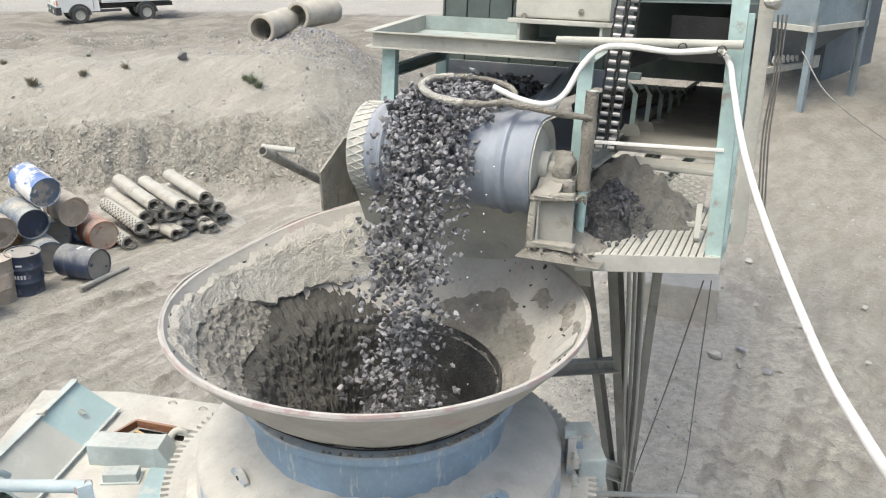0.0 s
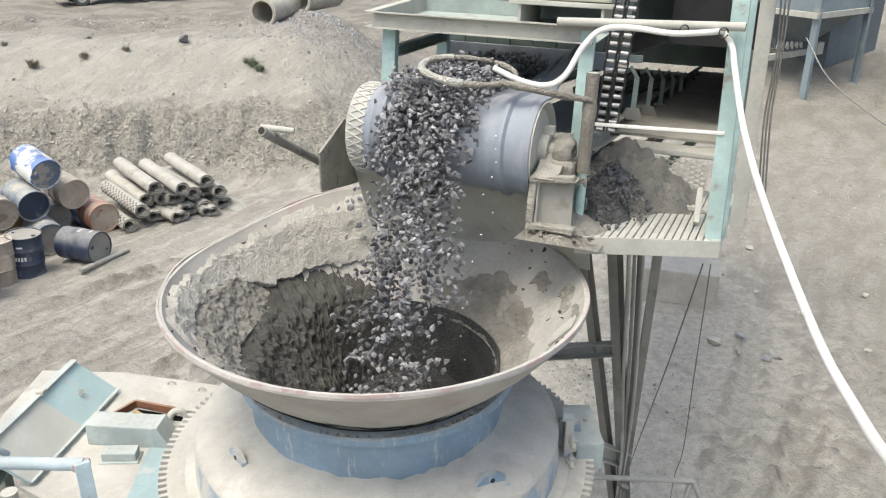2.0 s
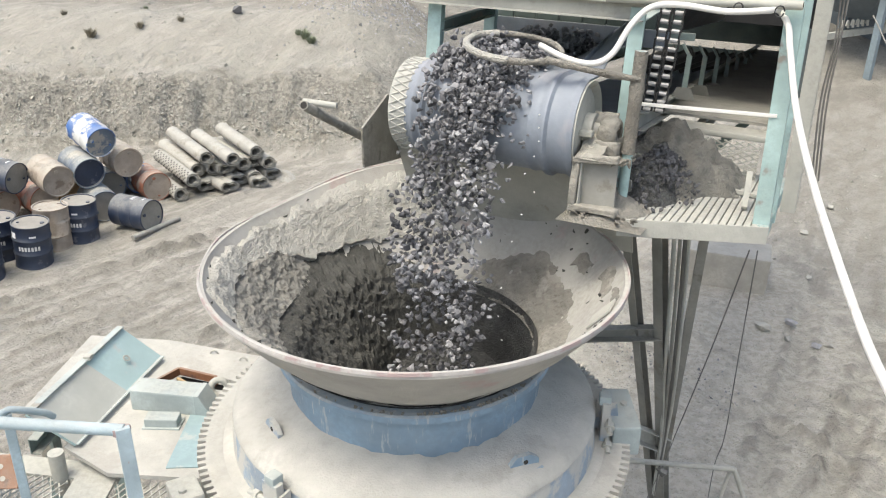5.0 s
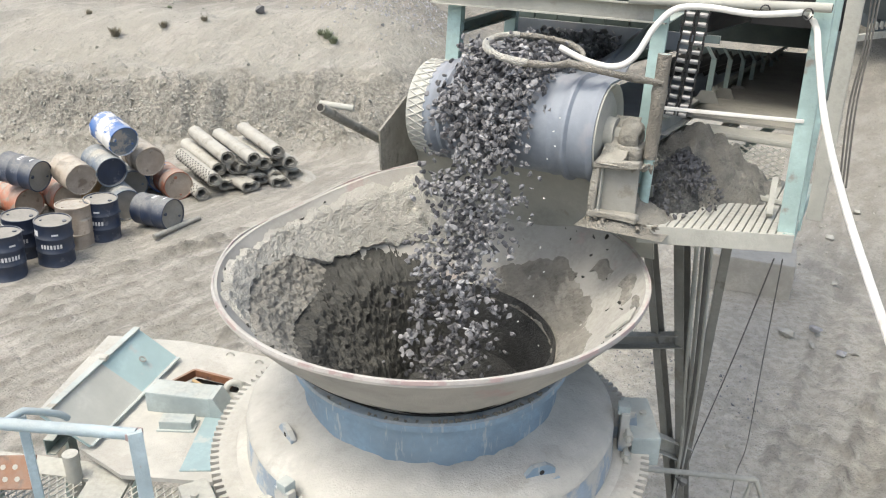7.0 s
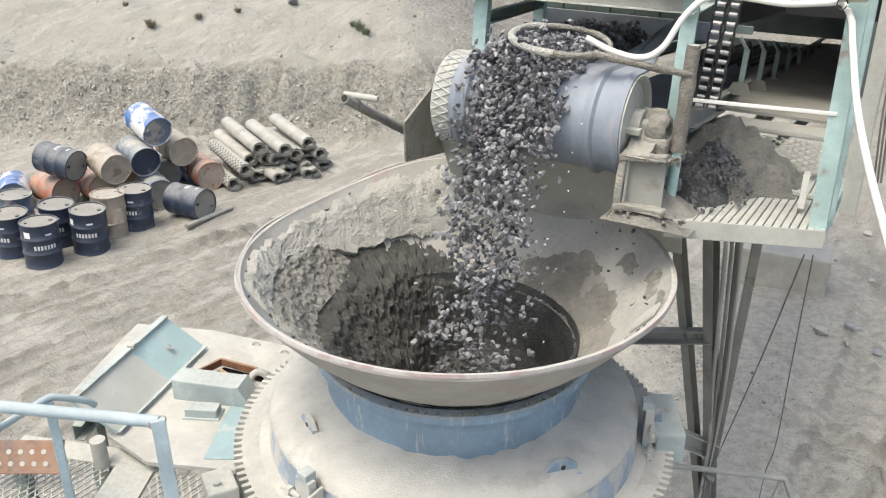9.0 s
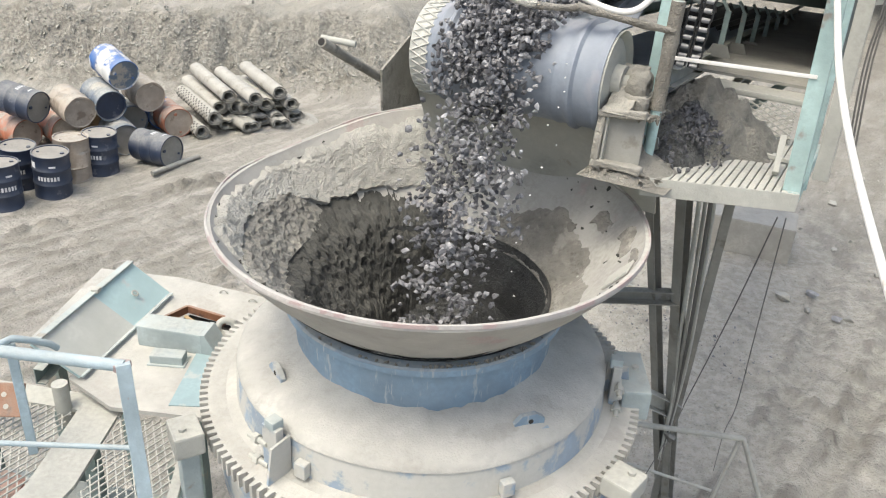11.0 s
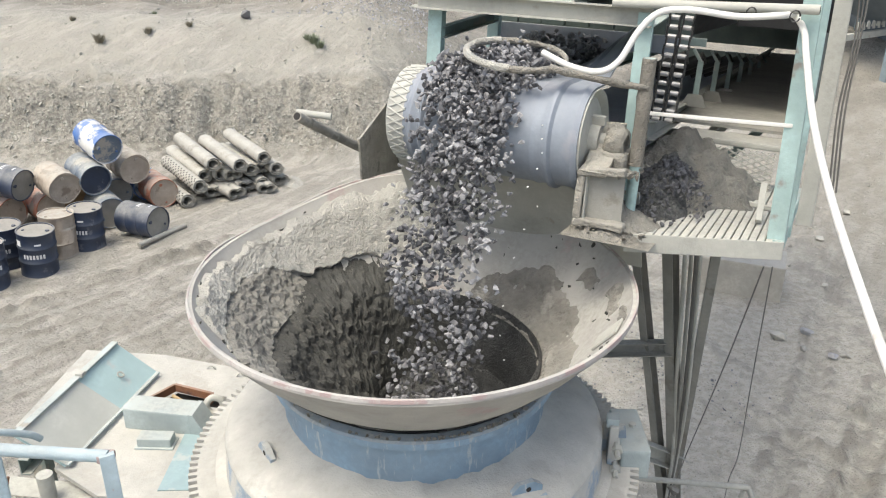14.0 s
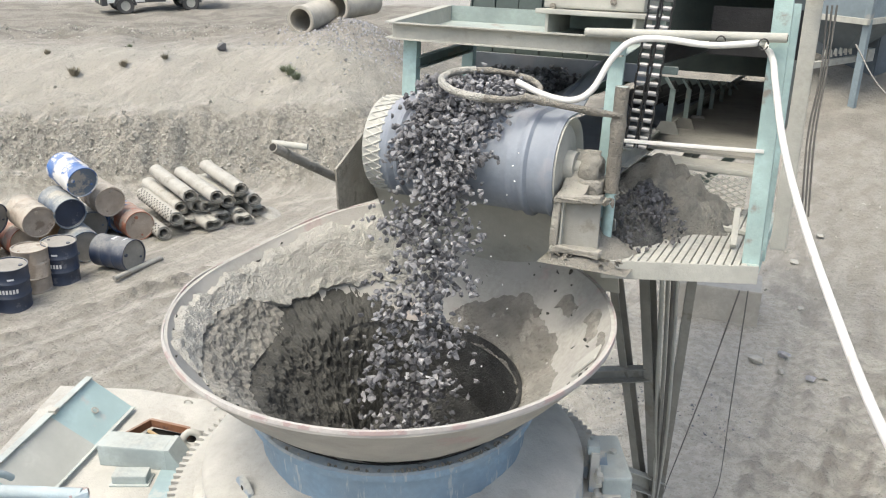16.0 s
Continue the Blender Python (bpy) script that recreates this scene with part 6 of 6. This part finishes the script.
def build_truck():
    x, y = -14.9, 33.2
    tr = tagged(empty("pickup_truck", pose(x, y, gz(x, y), 0, 0, -57)), "small white cab-over truck with black bumper, parked", "truck")
    # local: y forward to the front bumper is -y
    cab = [(-0.05, 0.45), (-0.06, 0.95), (0.25, 1.85), (0.5, 1.93), (1.45, 1.93), (1.5, 0.45)]
    part("cab", prism([(a, b) for a, b in cab], 1.62, m=pose(0.81, 0, 0, 0, 0, 90)), TRUCK_WHITE, tr, "white cab")
    part("windscreen", prism([(-0.075, 1.0), (0.215, 1.78), (0.225, 1.78), (-0.06, 1.0)], 1.42, m=pose(0.71, 0, 0, 0, 0, 90)), GLASS, tr)
    for s in (-1, 1):
        part("side_window", box(0.012, 0.85, 0.52, (s * 0.813, 0.78, 1.42), bevel=0.004), GLASS, tr)
        part("door_line", box(0.012, 0.015, 1.2, (s * 0.812, 1.28, 1.15)), TRUCK_DARK, tr)
        part("door_handle", box(0.02, 0.14, 0.03, (s * 0.82, 1.12, 1.05), bevel=0.004), TRUCK_DARK, tr)
        part("headlamp", box(0.34, 0.03, 0.17, (s * 0.58, -0.06, 0.80), bevel=0.02), LAMP_GLASS, tr)
        part("indicator", box(0.10, 0.05, 0.16, (s * 0.79, -0.02, 0.80), bevel=0.01), ORANGE_LAMP, tr)
        part("fog_lamp", lathe([(0.0, 0.0), (0.07, 0.0), (0.07, 0.02)], 16), LAMP_GLASS, tr, m=pose(s * 0.56, -0.13, 0.50, 90, 0, 0))
        part("mirror", box(0.16, 0.06, 0.26, (s * 0.95, 0.05, 1.45), bevel=0.02), TRUCK_DARK, tr)
        part("side_skirt", box(0.04, 1.1, 0.10, (s * 0.78, 1.75, 0.46), bevel=0.01), TRUCK_DARK, tr)
    part("bumper", box(1.66, 0.22, 0.30, (0, 0.0, 0.50), bevel=0.04), TRUCK_DARK, tr, "black bumper")
    part("number_plate", box(0.36, 0.015, 0.17, (-0.1, -0.12, 0.56), bevel=0.003), PLATE_GREEN, tr, "green plate")
    part("plate_bar", box(0.26, 0.018, 0.05, (-0.1, -0.123, 0.55)), PRINT, tr)
    part("bed", box(1.66, 2.9, 0.08, (0, 3.05, 0.78), bevel=0.01), TRUCK_WHITE, tr)
    for s in (-1, 1):
        part("bed_side", box(0.04, 2.9, 0.40, (s * 0.82, 3.05, 1.0), bevel=0.01), TRUCK_WHITE, tr)
    part("tailgate", box(1.66, 0.04, 0.40, (0, 4.5, 1.0), bevel=0.01), TRUCK_WHITE, tr)
    part("cargo_box", box(1.60, 2.6, 1.15, (0, 3.0, 1.6), bevel=0.03), TRUCK_WHITE, tr)
    part("chassis", box(0.8, 4.2, 0.16, (0, 2.3, 0.58)), TRUCK_DARK, tr)
    for s in (-1, 1):
        for yy in (0.75, 3.25):
            arch = part("wheel_arch", lathe([(0.34, -0.11), (0.42, -0.11), (0.42, 0.11), (0.34, 0.11)], 20, closed=True, a0=0, a1=180), TRUCK_DARK, tr, m=pose(s * 0.76, yy, 0.33, 90, 0, 90))
            w = part("wheel", lathe([(0.18, -0.09), (0.29, -0.10), (0.325, -0.07), (0.325, 0.07), (0.29, 0.10), (0.18, 0.09)], 32, closed=True), TYRE, tr, m=pose(s * 0.77, yy, 0.325, 0, 90, 0), smooth_faces=40)
            part("rim", lathe([(0.0, -0.05), (0.08, -0.07), (0.16, -0.06), (0.19, -0.085), (0.19, 0.085), (0.16, 0.06), (0.08, 0.07), (0.0, 0.05)], 24), CREAM_STEEL, w, "grey steel rim", smooth_faces=40)
    return tr


build_truck()

# ---- far silo ----


def build_silo():
    s = tagged(empty("storage_bin", Matrix.Translation((10.55, 24.41, 0.0)) @ pose(0, 0, 0, 0, 0, 36)), "pale blue steel storage bin on tall dusty legs", "silo")
    g = gz(10.55, 24.41)
    W = 2.8
    P = lambda n, bm, mt, lb="": part(n, bm, mt, s, lb)
    for x in (0, W):
        for y in (0, W):
            P("leg", channel((x, y, g - 0.2), (x, y, 5.5), 0.19, 0.12, 0.02, roll=180 if x else 0), SILO, "pale blue steel leg")
    P("bin_wall", box(W - 0.1, 0.03, 3.0, (W / 2, 0.02, 4.5)), SILO, "pale blue sheet wall")
    P("bin_wall", box(0.03, W - 0.1, 3.0, (0.02, W / 2, 4.5)), SILO, "pale blue sheet wall")
    P("bin_wall", box(W - 0.1, 0.03, 3.0, (W / 2, W, 4.5)), SILO)
    P("bin_wall", box(0.03, W - 0.1, 3.0, (W, W / 2, 4.5)), SILO)
    for a, b in (((-0.1, -0.03, 2.95), (W + 0.1, -0.03, 2.95)), ((-0.03, -0.1, 2.95), (-0.03, W + 0.1, 2.95))):
        P("edge_beam", bar(a, b, 0.10, 0.16), CREAM_STEEL, "pale edge beam")
    bm = bmesh.new()
    top = [bm.verts.new(p) for p in ((0.05, 0.05, 2.95), (W - 0.05, 0.05, 2.95), (W - 0.05, W - 0.05, 2.95), (0.05, W - 0.05, 2.95))]
    bot = [bm.verts.new(p) for p in ((1.0, 1.0, 2.0), (1.8, 1.0, 2.0), (1.8, 1.8, 2.0), (1.0, 1.8, 2.0))]
    for i in range(4):
        bm.faces.new((top[i], top[(i + 1) % 4], bot[(i + 1) % 4], bot[i]))
    bm.faces.new(bot)
    P("outlet_cone", bm, SILO_DARK, "dark sheet outlet cone")
    P("feeder_beam", bar((-0.5, 1.2, 1.62), (2.3, 1.2, 1.62), 0.14, 0.18), CREAM_STEEL, "dusty feeder beam")
    for i in range(6):
        P("feeder_coil", tube([(0.1 + 0.24 * i + 0.02 * k, 1.15, 1.85 + 0.16 * math.sin(k * 0.7)) for k in range(6)], 0.035, 8), CREAM_STEEL)
    P("control_box", box(0.34, 0.2, 0.38, (2.0, 0.95, 1.75), bevel=0.02), CREAM_STEEL)
    P("back_wall", box(3.0, 0.08, 6.0, (W + 1.6, 1.2, 3.0)), SILO_DARK, "blue-grey sheet wall")
    P("back_wall", box(0.08, 4.0, 6.0, (W + 0.1, 3.2, 3.0)), SILO_DARK, "blue-grey sheet wall")
    P("rear_screen", box(4.0, 0.08, 3.0, (1.0, 4.6, 1.6)), SILO_DARK)
    return s


build_silo()


def build_stair():
    s = tagged(empty("steel_stair", Matrix.Translation((13.9, 24.2, 0.3)) @ pose(0, 0, 0, 0, 0, 30)), "dark steel stair up to the storage bin", "stair")
    for x in (-0.3, 0.3):
        part("stringer", bar((x, 0, 0), (x, 1.5, 4.2), 0.06, 0.2), SILO_DARK, s)
    for i in range(15):
        part("tread", box(0.56, 0.22, 0.04, (0, 0.1 + 0.1 * i, 0.2 + 0.28 * i)), CREAM_STEEL, s)


build_stair()
wire2 = tagged(part("slack_cable", tube(curve_points([(9.6, 22.6, 2.6), (10.0, 21.2, 1.6), (11.2, 18.6, 0.6), (11.8, 17.0, 0.15)], 8), 0.02, 6), CABLE, smooth_faces=60), "slack dark cable running from the bin to the yard", "cable")

# cable bundle on the rear post
rp = CM @ Vector((1.74, 0.9, 0.9))
rq = CM @ Vector((1.80, 0.92, -0.3))
for i in range(3):
    o = Vector((0.03 * i, 0.01 * i, 0))
    wire("post_cable", "dusty cable hanging down the conveyor post", [rp + o, rp.lerp(rq, 0.3) + Vector((0.01 + 0.015 * i, 0, 0)), rp.lerp(rq, 0.6) + Vector((-0.02 + 0.02 * i, 0, 0)), rq + Vector((0.02 * i, 0, 0))], 0.006)
bell = tagged(part("dusty_lamp", rock(0.13, 8, 1.2, points=40), CREAM_STEEL, conveyor, m=pose(1.70, 0.80, 0.97)), "")

bm = bmesh.new()
for _ in range(900):
    u, v = RND.gauss(0, 0.42), RND.gauss(0, 0.42)
    if u * u + v * v < 1:
        p = CM @ Vector((0.93 + 0.33 * u, 0.66 + 0.66 * v, -0.44 + 0.27 * max(0.0, 1 - math.hypot(u, v)) ** 0.9))
        rock(RND.uniform(0.015, 0.055), RND.randint(0, 9999), 0.8, bm, p, 8)
tagged(part("spilled_stones", bm, STONE_DARK), "small dark stones spilled on the platform heap", "stones", kind="stuff")

# ---- falling stone ----
STONE_MESHES = []
for i in range(14):
    b = rock(1.0, 400 + i, 0.95, points=13)
    me = bpy.data.meshes.new("stone")
    b.to_mesh(me)
    b.free()
    me.materials.append((STONE, STONE, STONE_DARK, STONE, STONE_PALE, STONE, STONE_DARK)[i % 7])
    STONE_MESHES.append(me)

b = bmesh.new()
bmesh.ops.create_icosphere(b, subdivisions=1, radius=0.0042, matrix=Matrix.Diagonal((1, 1, 1.7, 1)))
DROP = bpy.data.meshes.new("water_drop")
b.to_mesh(DROP)
b.free()
DROP.materials.append(PAPER)
LEAVE = math.acos(min(1.0, BELT_V ** 2 / (9.81 * (DRUM_R + 0.02))))
INV = CM.to_3x3().inverted()
GRAV = INV @ Vector((0, 0, -9.81))
CM_T = CM.translation


def stone_place(d, x, lift, spread):
    """Where a stone is, in the world, when the belt has carried it d metres from the chute (the drum's crown is at 1.35)."""
    crown = 1.35
    r = DRUM_R + lift
    if d < crown:
        y = crown - d
        p = Vector((x, y, r))
    elif d < crown + r * LEAVE:
        a = (d - crown) / r
        p = Vector((x, -r * math.sin(a), r * math.cos(a)))
    else:
        t = (d - crown - r * LEAVE) / BELT_V
        p0 = Vector((x, -r * math.sin(LEAVE), r * math.cos(LEAVE)))
        v0 = Vector((spread[0], -BELT_V * math.cos(LEAVE) + spread[1], -BELT_V * math.sin(LEAVE)))
        p = p0 + v0 * t + 0.5 * GRAV * t * t
    return CM @ p


FALL_T = 0.545
LOOP_D = 1.35 + (DRUM_R + 0.03) * LEAVE + BELT_V * FALL_T
PERIOD = LOOP_D / BELT_V


def stone_rows(rnd, x, lift, phase, start):
    """Rows for one stone that the belt brings again and again: along the belt, round the drum, down into the hopper."""
    spin = Vector((rnd.gauss(0, 1), rnd.gauss(0, 1), rnd.gauss(0, 1))).normalized()
    rate = rnd.uniform(2, 7)
    base = Euler((rnd.uniform(0, 6), rnd.uniform(0, 6), rnd.uniform(0, 6))).to_quaternion()
    span = LOOP_D - start
    steps = max(8, round(span / BELT_V * FPS))
    spread = (max(-0.28, min(0.16, rnd.gauss(-0.01, 0.12))), max(-0.45, min(0.1, rnd.gauss(-0.17, 0.12))))
    marks = []
    f = -round(phase * steps)
    last = frame(16.0) - 1
    while f <= last:
        ks = [0, round(steps * 0.25), round(steps * 0.5)] if start < 1.0 else [0]
        k = ks[-1]
        while k < steps - 1:
            k = min(k + 3, steps - 1)
            ks.append(k)
        ks += [k for k in (-f, last - f) if 0 <= k < steps]
        for k in sorted(set(ks)):
            marks.append((f + k, k / steps))
        f += steps
    rows = []
    for g, u in marks:
        d = start + u * span
        p = stone_place(d, x, lift, spread)
        air = max(0.0, (d - 1.5) / BELT_V)
        from_q = base @ Matrix.Rotation(rate * air, 3, spin).to_quaternion()
        rows.append((g, Matrix.Translation(p) @ from_q.to_matrix().to_4x4()))
    return [(g / FPS, m) for g, m in rows if 0 <= g <= last]


SHAPES = []
for i in range(48):
    b = rock(1.0, 900 + i, 0.9, points=11)
    b.verts.index_update()
    SHAPES.append(([v.co.copy() for v in b.verts], [[v.index for v in f.verts] for f in b.faces]))
    b.free()


def handful(rnd, count, sizes, spread, material):
    """Some stones that stay together, as one mesh."""
    V, F = [], []
    for _ in range(count):
        vs, fs = rnd.choice(SHAPES)
        q = Euler((rnd.uniform(0, 6), rnd.uniform(0, 6), rnd.uniform(0, 6))).to_matrix() * rnd.uniform(*sizes)
        o = Vector((rnd.uniform(-spread[0], spread[0]), rnd.uniform(-spread[1], spread[1]), rnd.uniform(spread[2], spread[3])))
        n = len(V)
        V += [tuple(q @ v + o) for v in vs]
        F += [[n + k for k in f] for f in fs]
    me = bpy.data.meshes.new("stone_handful")
    me.from_pydata(V, [], F)
    me.materials.append(material)
    return new("stone_handful", me)


def motions():
    rnd = random.Random(21)
    # the drum turns with the belt
    step = BELT_V / DRUM_R
    base = PULLEY.matrix_basis.copy()
    rows = []
    t = 0.0
    while t < 16.0001:
        rows.append((t, pose(0, 0, 0, math.degrees(step * t) % 360, 0, 0) @ base))
        t += 0.2
    walk(PULLEY, rows)
    # single stones in the outer layer of the stream
    n = 300
    for i in range(n):
        ob = new("stone", STONE_MESHES[i % len(STONE_MESHES)])
        s = rnd.uniform(0.034, 0.052) if rnd.random() < 0.92 else rnd.uniform(0.052, 0.064)
        ob.scale = (s, s, s)
        tagged(ob, "angular grey crushed stone falling from the belt", "stone", "falling stones")
        x = min(0.30, max(-0.30, rnd.gauss(0.01, 0.17)))
        walk(ob, stone_rows(rnd, x, 0.03 + 0.05 * rnd.random(), rnd.random(), 1.0))
    for i in range(170):
        ob = handful(rnd, 8, (0.029, 0.048), (0.11, 0.05, -0.15, 0.15), (STONE, STONE_PALE, STONE, STONE_DARK)[i % 4])
        tagged(ob, "handful of angular grey stones falling from the belt", "stones", "handfuls of stone", "stuff")
        walk(ob, stone_rows(rnd, min(0.22, max(-0.22, rnd.gauss(0.02, 0.13))), 0.05, (i * 0.618) % 1, 1.15))
    for i in range(16):
        ob = new("water_drop", DROP)
        tagged(ob, "small pale water drop falling from the drum", "water drop", "dripping water")
        walk(ob, stone_rows(rnd, 0.42 + 0.015 * rnd.random(), 0.0, i / 16, 1.55))
    # handfuls of stone that stay together: the bed on the belt and the body of the stream
    for i in range(430):
        ob = handful(rnd, 12, (0.035, 0.058), (0.11, 0.08, -0.03, 0.012), (STONE, STONE_DARK, STONE, STONE_PALE, STONE)[i % 5])
        tagged(ob, "handful of angular grey stones carried by the belt", "stones", "handfuls of stone", "stuff")
        x = min(0.22, max(-0.22, rnd.uniform(-0.24, 0.24)))
        rows = stone_rows(rnd, x, 0.025, (i * 0.618) % 1 + 0.004 * rnd.random(), 0.0)
        walk(ob, rows)


motions()
